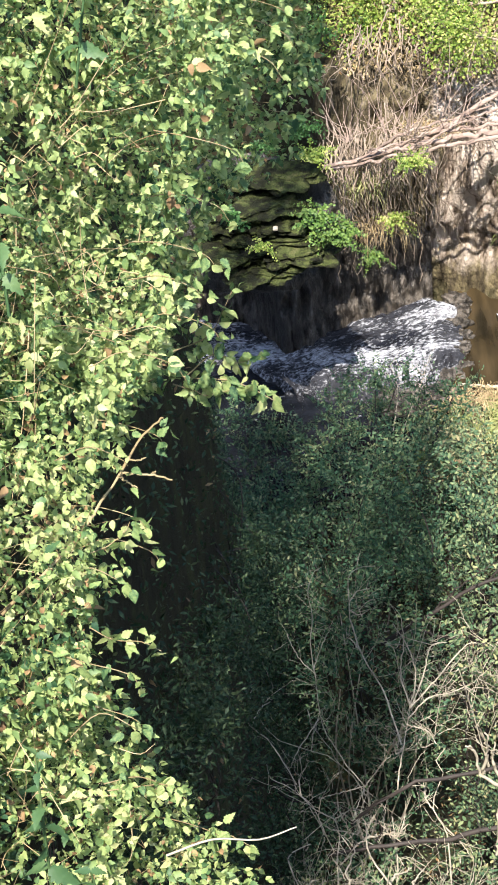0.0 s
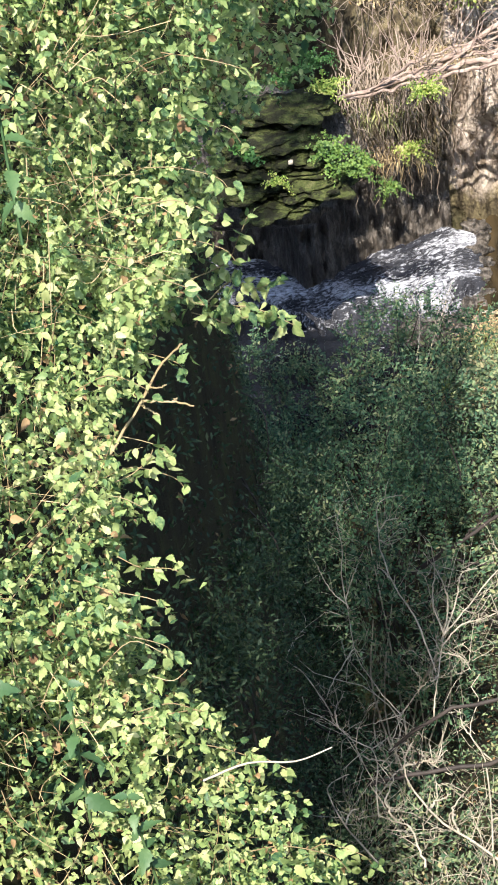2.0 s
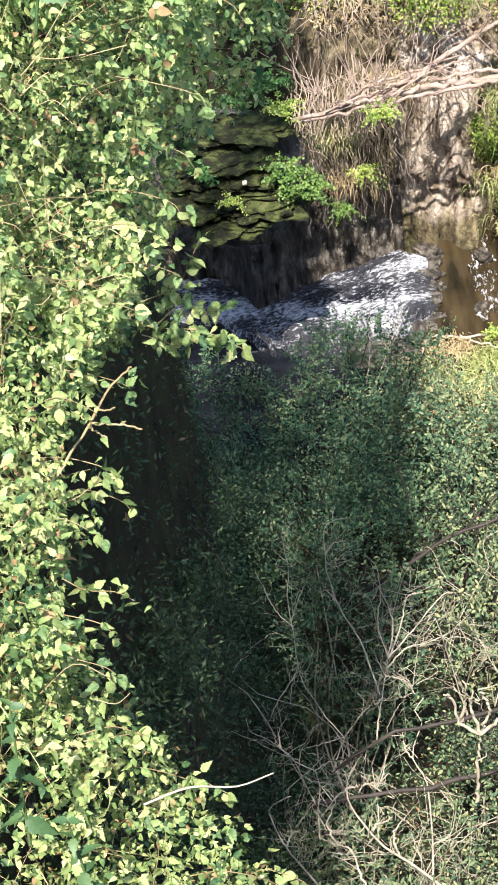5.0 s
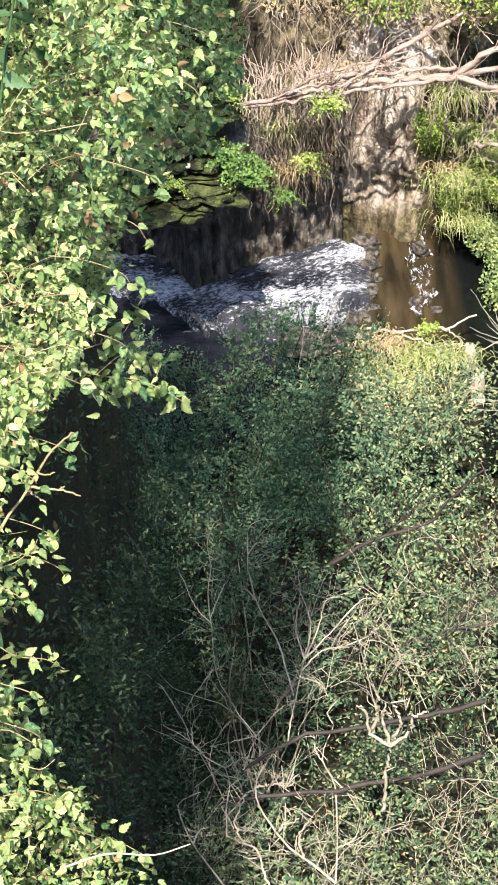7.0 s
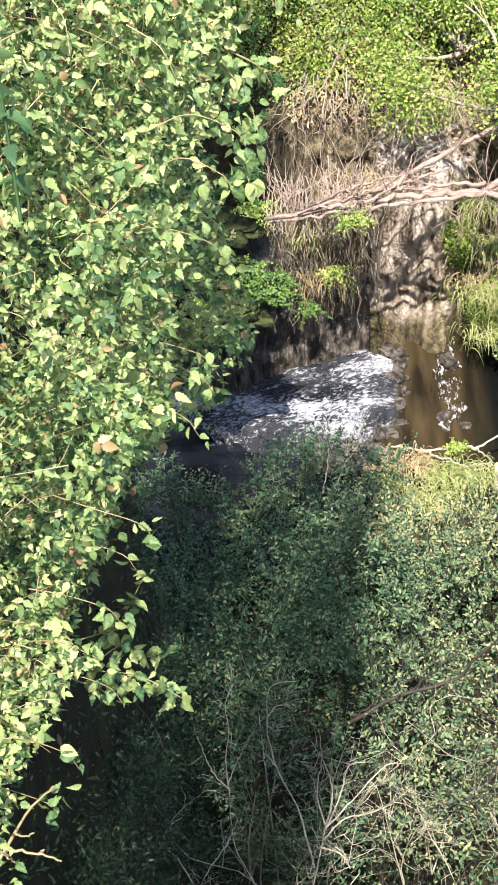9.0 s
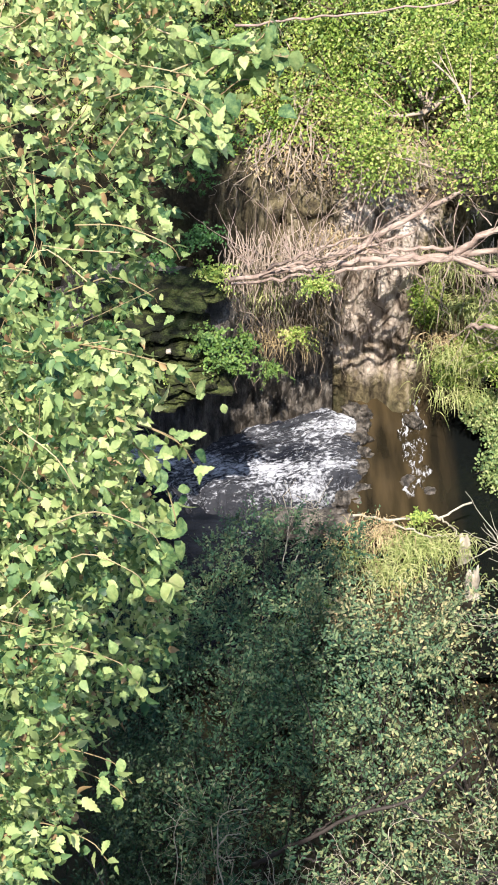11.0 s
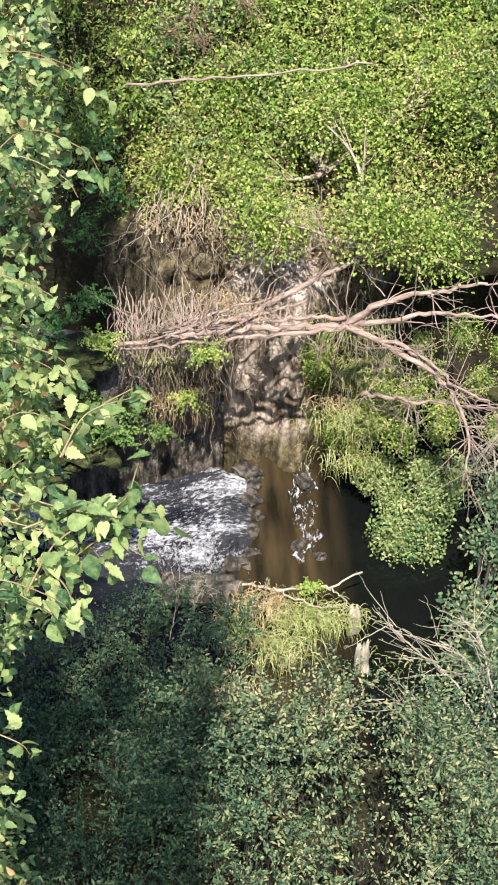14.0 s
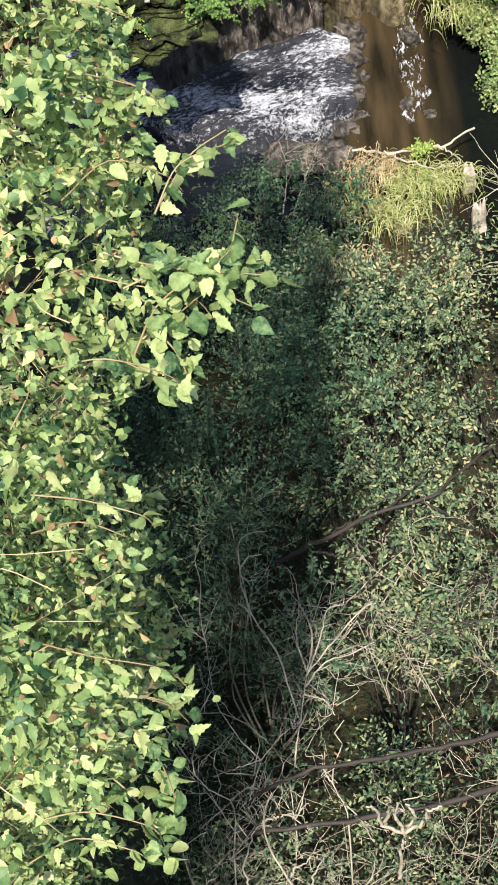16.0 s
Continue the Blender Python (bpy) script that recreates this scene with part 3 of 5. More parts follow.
def shoot(pts, label, r=0.005, leaves=9, leaf=0.05, bark=M_CANE):
    """One leafy shoot that sticks out of the brambles: a stem with its leaves."""
    p = spline(pts, 14)
    s = thing("bramble_shoot", label, "shoot", tuple(p[0]), "shoots of the brambles")
    under(raw("stem", *tube(p, r * 0.38, r * 0.18, 6), bark, None, True), s)
    if leaves:
        i = np.linspace(2, len(p) - 1, leaves).astype(int)
        i = np.repeat(i, 3)
        b = p[i] + rng.normal(size=(len(i), 3)) * 0.012
        wy = unit(rng.normal(size=b.shape) + np.array([0.3, -0.3, -0.6]))
        single_leaves(b, wy, unit(rng.normal(size=b.shape) * 0.6 + np.array([0, -0.7, 0.6])), rng.uniform(0.55, 1.1, len(b)) * leaf * 0.8, s)
    return s


def dry_tangle(label, at, n, length):
    s = thing("dry_stalks", label, "stalks", at, "dry stalks in the brambles")
    pieces = []
    for _ in range(n):
        p0 = np.array(at) + rng.normal(size=3) * np.array([0.11, 0.05, 0.10])
        h = unit(rng.normal(size=3) * np.array([1.0, 0.4, 0.5]))
        L = length * rng.uniform(0.4, 1.1)
        pieces.append(tube(spline([p0 - h * L * 0.5, p0 + rng.normal(size=3) * 0.02, p0 + h * L * 0.5 + [0, 0, -0.1 * L]], 6), 0.0013, 0.0006, 4))
    tagged(under(raw("stalk_tangle", *join(pieces), M_STRAW, None, True), s), kind="stuff")


fork = thing("forked_cane", "bare forked bramble cane, reddish brown, without leaves", "cane", (-0.71, 1.63, 7.95))
for nm, pts, r in (("stem", [(-0.71, 1.63, 7.95), (-0.59, 1.74, 8.01), (-0.51, 1.83, 8.06), (-0.45, 1.91, 8.11), (-0.41, 1.97, 8.15), (-0.37, 2.01, 8.17), (-0.35, 2.02, 8.18)], 0.0042),
                   ("fork", [(-0.45, 1.91, 8.11), (-0.42, 1.91, 8.11), (-0.38, 1.90, 8.11), (-0.33, 1.89, 8.10)], 0.0036),
                   ("fork", [(-0.43, 1.94, 8.13), (-0.41, 1.93, 8.13), (-0.39, 1.94, 8.13)], 0.0026),
                   ("fork", [(-0.45, 1.90, 8.11), (-0.43, 1.89, 8.10), (-0.41, 1.88, 8.09)], 0.0026),
                   ("fork", [(-0.38, 1.90, 8.11), (-0.37, 1.91, 8.11), (-0.37, 1.91, 8.11)], 0.002)):
    under(raw(nm, *tube(spline(pts, 18, 0.0015), r, r * 0.6, 6, 0.08), M_CANE, None, True), fork)
shoot([(-0.49, 2.84, 7.79), (-0.38, 2.81, 7.75), (-0.27, 2.80, 7.74), (-0.20, 2.78, 7.72), (-0.14, 2.76, 7.69)], "bramble spray with yellowing leaves over the dark hollow", 0.006, 14, 0.062)
shoot([(-0.41, 2.85, 7.81), (-0.31, 2.87, 7.84), (-0.27, 2.91, 7.89), (-0.24, 2.95, 7.93)], "upright bramble spray with pale leaves", 0.005, 9, 0.06)
shoot([(-0.38, 2.81, 7.75), (-0.30, 2.84, 7.80), (-0.24, 2.82, 7.78), (-0.18, 2.83, 7.79)], "slender bramble spray at the edge of the hollow", 0.005, 10, 0.058)
shoot([(-0.41, 2.75, 7.77), (-0.35, 2.74, 7.75), (-0.32, 2.73, 7.74), (-0.24, 2.74, 7.75)], "drooping bramble spray with pointed leaves", 0.005, 8, 0.056)
shoot([(-0.50, 1.67, 8.08), (-0.46, 1.68, 8.09), (-0.42, 1.69, 8.12), (-0.41, 1.71, 8.13)], "small bramble shoot with pointed leaves", 0.004, 5, 0.045)
shoot([(-0.50, 1.53, 7.99), (-0.45, 1.51, 7.97), (-0.39, 1.51, 7.96), (-0.35, 1.50, 7.94)], "leafy bramble tip over the drop", 0.004, 7, 0.045)
shoot([(-0.48, 1.32, 7.71), (-0.40, 1.32, 7.72), (-0.35, 1.32, 7.72), (-0.31, 1.30, 7.69)], "leafy bramble shoot low on the slope", 0.004, 8, 0.045)
shoot([(-0.36, 1.23, 7.60), (-0.26, 1.245, 7.628), (-0.16, 1.245, 7.622), (-0.08, 1.26, 7.64)], "bare pale cane pointing over the slope", 0.008, 0, 0.04, bark=M_TWIG)
shoot([(0.14, 3.24, 10.02), (0.17, 3.27, 10.05), (0.20, 3.29, 10.08), (0.25, 3.31, 10.10)], "arching bramble shoot with drooping leaves", 0.005, 5, 0.045)
shoot([(0.08, 3.17, 9.93), (0.16, 3.19, 9.95), (0.22, 3.19, 9.94), (0.29, 3.19, 9.95)], "leafy bramble shoot reaching over the drop", 0.005, 11, 0.05)
shoot([(0.09, 3.12, 9.86), (0.16, 3.15, 9.89), (0.21, 3.16, 9.92), (0.27, 3.15, 9.89)], "bramble spray with broad leaves", 0.005, 9, 0.052)
shoot([(0.10, 3.08, 9.81), (0.14, 3.10, 9.83), (0.17, 3.11, 9.84)], "short bramble spray with fresh leaves", 0.004, 5, 0.05)
shoot([(0.06, 3.17, 10.01), (0.12, 3.16, 9.99), (0.19, 3.15, 9.98), (0.29, 3.14, 9.97)], "long bramble spray drooping over the drop", 0.005, 13, 0.052)
shoot([(0.09, 3.08, 9.88), (0.13, 3.12, 9.94), (0.19, 3.15, 9.97), (0.24, 3.16, 10.00), (0.26, 3.20, 10.04)], "bramble spray hanging over the cascade", 0.005, 11, 0.05)
shoot([(0.14, 3.20, 10.05), (0.17, 3.24, 10.09), (0.20, 3.25, 10.11), (0.25, 3.26, 10.12)], "bramble shoot with a red stem and few leaves", 0.004, 4, 0.045)
shoot([(0.11, 3.11, 9.92), (0.15, 3.08, 9.89), (0.17, 3.05, 9.85)], "drooping bramble spray with bright leaves", 0.005, 7, 0.05)
shoot([(-0.02, 2.72, 9.51), (0.04, 2.69, 9.47), (0.08, 2.65, 9.42), (0.10, 2.60, 9.36)], "bramble spray hanging beside the drop", 0.005, 14, 0.05)
shoot([(-0.03, 2.66, 9.43), (0.02, 2.63, 9.39), (0.06, 2.59, 9.34), (0.08, 2.55, 9.29)], "low bramble spray with yellow-green leaves", 0.005, 13, 0.05)
g = np.random.default_rng(77)
for i, u in enumerate(np.linspace(-2.9, 1.6, 46)):
    d = table(u, BRAMBLE_DEPTH) + g.uniform(-0.1, 0.25)
    e, dr, L = table(u, BRAMBLE_EDGE), g.uniform(-0.06, 0.06), g.uniform(0.02, 0.085)
    q = view_pt(np.array([e - 0.13, e - 0.05, e + L * 0.6, e + L]), np.array([u, u + dr + 0.03, u + dr, u + dr - 0.5 * L]), np.array([d, d - 0.03, d - 0.02, d]))
    shoot([tuple(v) for v in q], ("short bramble spray with serrated leaves at the thicket's edge", "bramble tip with young folded leaves", "drooping bramble tip with pale undersides showing")[i % 3], 0.004, 4 + i % 4, 0.042)


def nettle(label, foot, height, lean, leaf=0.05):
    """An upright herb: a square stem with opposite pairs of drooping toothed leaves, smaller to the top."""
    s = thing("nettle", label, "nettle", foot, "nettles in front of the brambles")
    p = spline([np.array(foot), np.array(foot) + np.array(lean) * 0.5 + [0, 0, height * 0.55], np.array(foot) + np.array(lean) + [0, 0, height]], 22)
    under(raw("stem", *tube(p, 0.004, 0.002, 4), M_NETTLE_SHADE, None, True), s)
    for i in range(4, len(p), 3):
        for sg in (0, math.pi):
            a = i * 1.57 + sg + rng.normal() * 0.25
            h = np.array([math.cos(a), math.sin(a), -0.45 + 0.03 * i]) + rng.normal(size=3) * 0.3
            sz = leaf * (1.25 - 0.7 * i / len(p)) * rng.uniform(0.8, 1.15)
            leaf_mesh("leaf", p[i:i + 1], unit(h)[None], np.array([[0.0, 0.0, 1.0]]) + rng.normal(size=(1, 3)) * 0.5, np.array([sz]), M_NETTLE_SHADE, s, SERRATE, 0.3, 0.35)
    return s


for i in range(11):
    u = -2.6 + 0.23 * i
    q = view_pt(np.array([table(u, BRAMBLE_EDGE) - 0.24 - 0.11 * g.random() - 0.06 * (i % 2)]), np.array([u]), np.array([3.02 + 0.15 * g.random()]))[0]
    nettle(("nettle with toothed leaves standing before the brambles, shade painted in dark green", "tall nettle with drooping leaves, shade painted in blue-green")[i % 2], tuple(q), 0.3 + 0.15 * g.random(), (g.normal() * 0.05, g.normal() * 0.05, 0.0), 0.055)

for i in range(12):
    u = -2.6 + 0.36 * i
    at = tuple(view_pt(np.array([table(u, BRAMBLE_EDGE) - 0.2 - 0.25 * g.random()]), np.array([u]), np.array([table(u, BRAMBLE_DEPTH) - 0.02]))[0])
    dry_tangle("pale dry stalks caught among the bramble leaves", at, 12, 0.12)


# ---- shrubs ----
def shrub(name, label, base, clumps, leaf, count, material, outline=OVAL, group="", stems=6, stem_mat=M_DARKB, r=0.02, up=(0, -0.2, 0.6), category="shrub", shell=0.5):
    """A shrub: stems from its foot to each clump, twigs, and leaves scattered through uneven clumps."""
    s = thing(name, label, category, base, group)
    pieces = []
    b0 = np.array(base)
    for cx_, cy_, cz_, rad in clumps:
        c = np.array([cx_, cy_, cz_])
        mid = (b0 + c) / 2 + rng.normal(size=3) * 0.12
        main = spline([b0 + rng.normal(size=3) * 0.05, mid, c], 10)
        pieces.append(tube(main, r, r * 0.35, 6, 0.05))
        for _ in range(stems):
            tip = c + unit(rng.normal(size=3)) * rad * rng.uniform(0.5, 1.0)
            pieces.append(tube(spline([main[rng.integers(4, len(main))], (c + tip) / 2 + rng.normal(size=3) * rad * 0.15, tip], 8), r * 0.3, r * 0.08, 4))
    tagged(under(raw("branchwork", *join(pieces), stem_mat, None, True), s), kind="stuff")
    tot = sum(c[3] ** 2 for c in clumps)
    P, Wd = [], []
    for cx_, cy_, cz_, rad in clumps:
        m = int(count * rad ** 2 / tot)
        dirs = unit(rng.normal(size=(m, 3)))
        rr = rad * (shell + (1 - shell) * rng.random((m, 1))) * (0.8 + 0.35 * np.array([noise.noise(Vector(v) * 2.3 + Vector((cx_, cy_, cz_))) for v in dirs])[:, None])
        P.append(np.array([cx_, cy_, cz_]) + dirs * rr)
        Wd.append(unit(dirs * 0.6 + rng.normal(size=(m, 3)) * 0.7))
    P, Wd = np.concatenate(P), np.concatenate(Wd)
    nor = unit(rng.normal(size=P.shape) * 0.6 + np.array(up))
    tagged(blade_mesh("foliage", P, Wd, nor, rng.uniform(0.6, 1.3, len(P)) * leaf, material, s, ROUND if outline is OVAL else outline), kind="stuff")
    return s


def spray_shrub(label, base, clumps, leaf, count, material, stem_mat, group="willow shrubs on the slope", per=11, lift=0.7):
    """A shrub of leafy sprays: stems to each clump, and from each clump curved shoots with leaves set alternately."""
    s = thing("willow_shrub", label, "shrub", base, group)
    pieces, P, Wd, S = [], [], [], []
    b0 = np.array(base)
    tot = sum(c[3] ** 2 for c in clumps)
    t = np.linspace(0.15, 1.0, per)
    for cx_, cy_, cz_, rad in clumps:
        c = np.array([cx_, cy_, cz_])
        pieces.append(tube(spline([b0 + rng.normal(size=3) * 0.05, (b0 + c) / 2 + rng.normal(size=3) * 0.12, c], 8), 0.009, 0.004, 5, 0.05))
        for _ in range(max(3, int(count * rad ** 2 / tot / per))):
            dr = unit(rng.normal(size=3))
            p0 = c + dr * rad * 0.55 * rng.random() ** 0.5
            h = unit(0.7 * dr + rng.normal(size=3) * 0.35 + [0, -0.1, lift])
            L = rad * rng.uniform(0.45, 1.0)
            bend = rng.normal(size=3) * 0.25
            q = p0 + L * (t[:, None] * h + (t ** 2)[:, None] * bend)
            pieces.append(tube(q[::3], 0.0022, 0.0008, 3))
            sd = unit(np.cross(h, rng.normal(size=3)))
            P.append(q)
            Wd.append(h * 0.6 + np.where(np.arange(per) % 2, 1, -1)[:, None] * sd * 0.8 + rng.normal(size=(per, 3)) * 0.25)
            S.append(leaf * rng.uniform(0.7, 1.25) * (1.1 - 0.45 * t) * rng.uniform(0.8, 1.2, per))
    P, Wd, S = np.concatenate(P), unit(np.concatenate(Wd)), np.concatenate(S)
    tagged(under(raw("branchwork", *join(pieces), stem_mat, None, True), s), kind="stuff")
    tagged(blade_mesh("foliage", P, Wd, unit(rng.normal(size=P.shape) * 0.6 + np.array([0, -0.3, 0.6])), S, material, s, LANCE), kind="stuff")
    return s


def clumps_at(pts, rad, seed, jit=0.1):
    g = np.random.default_rng(seed)
    return [(*(np.array(p) + g.normal(size=3) * jit), rad * g.uniform(0.75, 1.25)) for p in pts]


# canopy of the willow scrub: its height over the slope, by the distance across the ravine
CANOPY = [(3.6, 3.4), (4.4, 2.9), (5.4, 2.25), (6.4, 2.1), (7.3, 2.4), (8.3, 2.3), (9.8, 2.1), (10.6, 1.75), (11.4, 1.15), (12.2, 0.6), (12.9, 0.3)]
WL = ["grey-green willow scrub on the shaded ravine slope", "willow shrub with dull leaves and many fine twigs", "dusty willow shrub half in sun above the stream"]
SLIM3 = [(0.0, 0.03), (0.45, 0.19), (1.0, 0.0)]
LANCE = [(0.0, 0.04), (0.3, 0.23), (0.65, 0.19), (1.0, 0.0)]
for ix in range(5):
    for iy in range(6):
        x0, y0 = -1.5 + ix * 0.95, 3.9 + iy * 1.48
        if x0 < -0.9 and y0 < 5:
            continue
        g = np.random.default_rng(40 + ix * 7 + iy)
        cl = []
        for k in range(15):
            x, y = x0 + g.random() * 1.0, y0 + g.random() * 1.5
            if noise.noise(Vector((x * 1.5, y * 1.1, 4.0))) < -0.22:
                continue
            top = table(y, CANOPY) - (0.55 if x < -0.3 else 0.2 if x < 0.3 else 0.0) - (0.8 if x > 0.35 and y > 11.2 else 0)
            cl.append((x, y, top - 1.2 * g.random() ** 1.3, g.uniform(0.22, 0.5)))
        if ix < 2 and iy == 5:
            cl += [(x0 + g.random(), 11.0 + 1.4 * g.random(), 0.2 * g.random() - 0.1, 0.3) for k in range(7)]
        if len(cl) > 2:
            # paler, warmer leaf where the scrub is sunlit, the darkened copy in its shade
            spray_shrub(WL[(ix + iy) % 3], (x0 + 0.5, y0 + 0.75, table(y0 + 0.75, CANOPY) - 2.2), cl, (0.034, 0.036, 0.038, 0.04, 0.042, 0.044)[iy], 4600, M_WILLOW if iy < 2 or (x0 > 0.3 and iy < 5) else M_WILLOW_SHADE, M_TWIG if iy < 3 and ix % 2 else M_DARKB)

# fine bare twigs that stand through the scrub
for i in range(26):
    g = np.random.default_rng(200 + i)
    x, y = g.uniform(-0.8, 1.6), 4.6 + 4.2 * g.random() ** 1.2
    z = table(y, CANOPY) - (0.5 if x < -0.3 else 0.1)
    s = thing("bare_twig", "thin grey leafless twig standing in the willow scrub", "twig", (x, y, z - 0.7), "bare twigs in the scrub")
    pieces = []

    def grow(q, h, L, r, level):
        bend = g.normal(size=3) * 0.35
        path = spline([q, q + h * L * 0.4 + bend * L * 0.25, q + h * L * 0.75, q + h * L - bend * L * 0.45], 9, 0.004)
        pieces.append(tube(path, r, r * 0.45, 4))
        if level:
            for f in (3, 5, 7, len(path) - 1):
                grow(path[min(f, len(path) - 1)], unit(h + g.normal(size=3) * 0.75), L * g.uniform(0.35, 0.6), r * 0.55, level - 1)

    for k in range(2):
        grow(np.array([x, y, z - 0.7]), unit(np.array([g.normal() * 0.4, g.normal() * 0.3, 1.0])), g.uniform(0.5, 0.85), 0.0052, 2)
    tagged(under(raw("branchwork", *join(pieces), M_TWIG, None, True), s), kind="stuff")

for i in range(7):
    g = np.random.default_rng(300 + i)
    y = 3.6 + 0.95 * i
    shrub("shade_plant", "leafy plant on the shaded hillside, shade painted into its leaves", (-0.75, y, table(y, CANOPY) - 1.0), [(g.uniform(-0.75, -0.45), y + g.uniform(-0.5, 0.5), table(y, CANOPY) - 0.3 - 2.4 * g.random(), g.uniform(0.2, 0.34)) for k in range(9)], 0.026, 3600, M_SHADE, SLIM3, "plants on the shaded hillside", 3, M_DARKB, 0.008, shell=0.2)

spray_shrub("blue-green willow bush in front of the cascade foot", (0.1, 11.9, -0.4), [(-0.5 + 0.19 * k, 11.5 + 0.28 * (k % 4), 0.35 + 0.17 * ((k * 5) % 4), 0.3) for k in range(9)], 0.04, 4200, M_WILLOW_SHADE, M_DARKB)
spray_shrub("leafy willow tips standing before the foot of the cascade", (-0.3, 11.9, -0.5), [(*p, 0.21) for p in [(-1.41, 11.90, 0.82), (-1.15, 11.95, 0.91), (-0.94, 12.00, 0.64), (-0.73, 12.05, 0.73), (-0.50, 12.10, 0.74), (-0.25, 11.90, 1.13), (-0.05, 11.95, 1.25), (0.16, 12.00, 1.40), (0.34, 12.05, 1.23), (-1.02, 12.10, 1.00), (-0.33, 11.90, 0.71), (0.53, 11.95, 1.14), (-0.13, 12.00, 0.77), (0.18, 12.05, 0.95)]], 0.036, 4200, M_WILLOW_SHADE, M_DARKB)
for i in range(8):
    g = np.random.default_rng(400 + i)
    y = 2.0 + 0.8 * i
    shrub("shade_plant", "ivy-like plant covering the shaded hillside, shade painted into its leaves", (-0.95, y, 4.0), [(g.uniform(-0.85, -0.6), y + g.uniform(-0.4, 0.4), 6.2 - 0.55 * i + g.uniform(-1.5, 0.8), g.uniform(0.18, 0.3)) for k in range(9)], 0.028, 3600, M_SHADE, SLIM3, "plants on the shaded hillside", 3, M_DARKB, 0.006, shell=0.2)

spray_shrub("willow bush over the shaded pool, shade painted into its leaves", (-1.1, 11.7, -0.5), [(-1.75 + 0.13 * k, 11.3 + 0.3 * (k % 4), 0.15 + 0.15 * ((k * 5) % 4), 0.28) for k in range(11)], 0.04, 4200, M_WILLOW_SHADE, M_DARKB)


for lab, base, cl in (
    ("bright green shrub on the bank above the fallen tree", (1.90, 14.46, 3.13), [(1.24, 14.88, 3.37), (1.80, 14.59, 3.33), (2.30, 14.86, 3.41), (1.56, 15.44, 3.51), (2.14, 15.75, 3.47), (2.61, 14.57, 3.36)]),
    ("leafy shrub with yellow-green new growth on the far slope", (1.60, 15.68, 3.15), [(1.07, 15.63, 3.39), (1.61, 16.34, 3.60), (2.28, 16.38, 3.72), (2.70, 15.90, 3.57), (0.89, 16.44, 3.53), (1.33, 16.99, 3.68), (2.07, 17.04, 3.79), (2.87, 16.96, 3.73)]),
    ("tangled shrub with reddish bare twigs on the far slope", (0.49, 16.05, 2.91), [(0.49, 16.11, 3.00), (0.64, 16.57, 3.34), (0.23, 16.70, 3.15), (0.16, 17.38, 3.46), (0.76, 17.46, 3.61), (-0.27, 17.48, 3.21)])):
    shrub("bank_shrub", lab, base, clumps_at(cl, 0.5, 9, 0.15), 0.032, 15000, M_FRESH, OVAL, "shrubs on the far bank", shell=0.15, stem_mat=M_ROOT)
shrub("round_bush", "rounded green bush overhanging the dark pool", (2.58, 14.86, 0.40), clumps_at([(2.42, 14.57, 0.30), (2.77, 14.50, 0.22), (2.64, 14.78, 0.46), (2.92, 14.82, 0.37), (2.38, 14.24, 0.16), (2.64, 14.18, 0.08), (2.26, 14.87, 0.38)], 0.28, 10, 0.04), 0.03, 15000, M_LEAF, OVAL, shell=0.3)
shrub("bank_shrub", "small shrub with dull leaves beside the pool", (1.93, 15.14, 0.77), clumps_at([(1.70, 15.27, 1.13), (1.97, 15.15, 0.96), (1.92, 14.98, 0.70), (1.79, 15.33, 1.41)], 0.26, 12, 0.05), 0.026, 7000, M_FRESH, OVAL, "shrubs on the far bank", shell=0.1)
shrub("pool_shrub", "dark shrub standing in shade beside the pool", (2.91, 12.63, 0.49), clumps_at([(2.93, 13.46, 0.84), (3.09, 13.27, 0.56), (2.91, 12.69, 0.57), (3.28, 13.82, 0.87), (3.20, 12.57, 0.42), (2.65, 11.71, 0.88)], 0.34, 13, 0.06), 0.04, 5000, M_WILLOW, OVAL, shell=0.2)

# unseen crown, added to keep sun off the ledges, the hollow and the left cascade
shrub("unseen_shade_tree", "unseen leafy crown added to shade the ledges", (-3.2, 10.0, 5.0), [(-1.4 + (0.55 if i >= 9 else 0.0) - 1.6 * (i % 3) / 2 - 0.1 * (i % 2), 7.6 + 0.55 * (i // 3) + 0.2 * (i % 3), 9.15 + 0.25 * ((i * 7) % 3 - 1), 0.48) for i in range(30)] + [(-0.7 - 0.3 * (i % 2), 10.8 + 0.4 * i, 9.4, 0.42) for i in range(8)], 0.045, 26000, M_LEAF, OVAL, stem_mat=M_DARKB, r=0.012, shell=0.1)

shrub("bank_shrub", "pale dull-green scrub full of dry twigs behind the fallen branches", (2.88, 15.36, 0.73), clumps_at([(2.71, 15.28, 1.26), (3.19, 15.23, 1.23), (2.41, 15.14, 0.90), (2.94, 15.09, 0.88), (3.29, 14.93, 0.87), (2.61, 15.45, 1.46), (3.03, 15.47, 1.51), (3.45, 15.35, 1.41), (2.36, 15.37, 1.18), (2.10, 15.15, 0.88)], 0.26, 21, 0.05), 0.024, 11000, M_FRESH, OVAL, "shrubs on the far bank", shell=0.15, stem_mat=M_TWIG, stems=16, r=0.008)
shrub("bank_shrub", "grey twiggy scrub drooping over the dark pool", (3.24, 14.30, 1.04), clumps_at([(3.14, 14.30, 1.04), (3.28, 13.97, 0.79), (3.31, 13.64, 0.55), (3.11, 14.06, 0.58)], 0.24, 22, 0.05), 0.02, 2500, M_WILLOW, SLIM3, "shrubs on the far bank", shell=0.15, stem_mat=M_TWIG, stems=30, r=0.008)

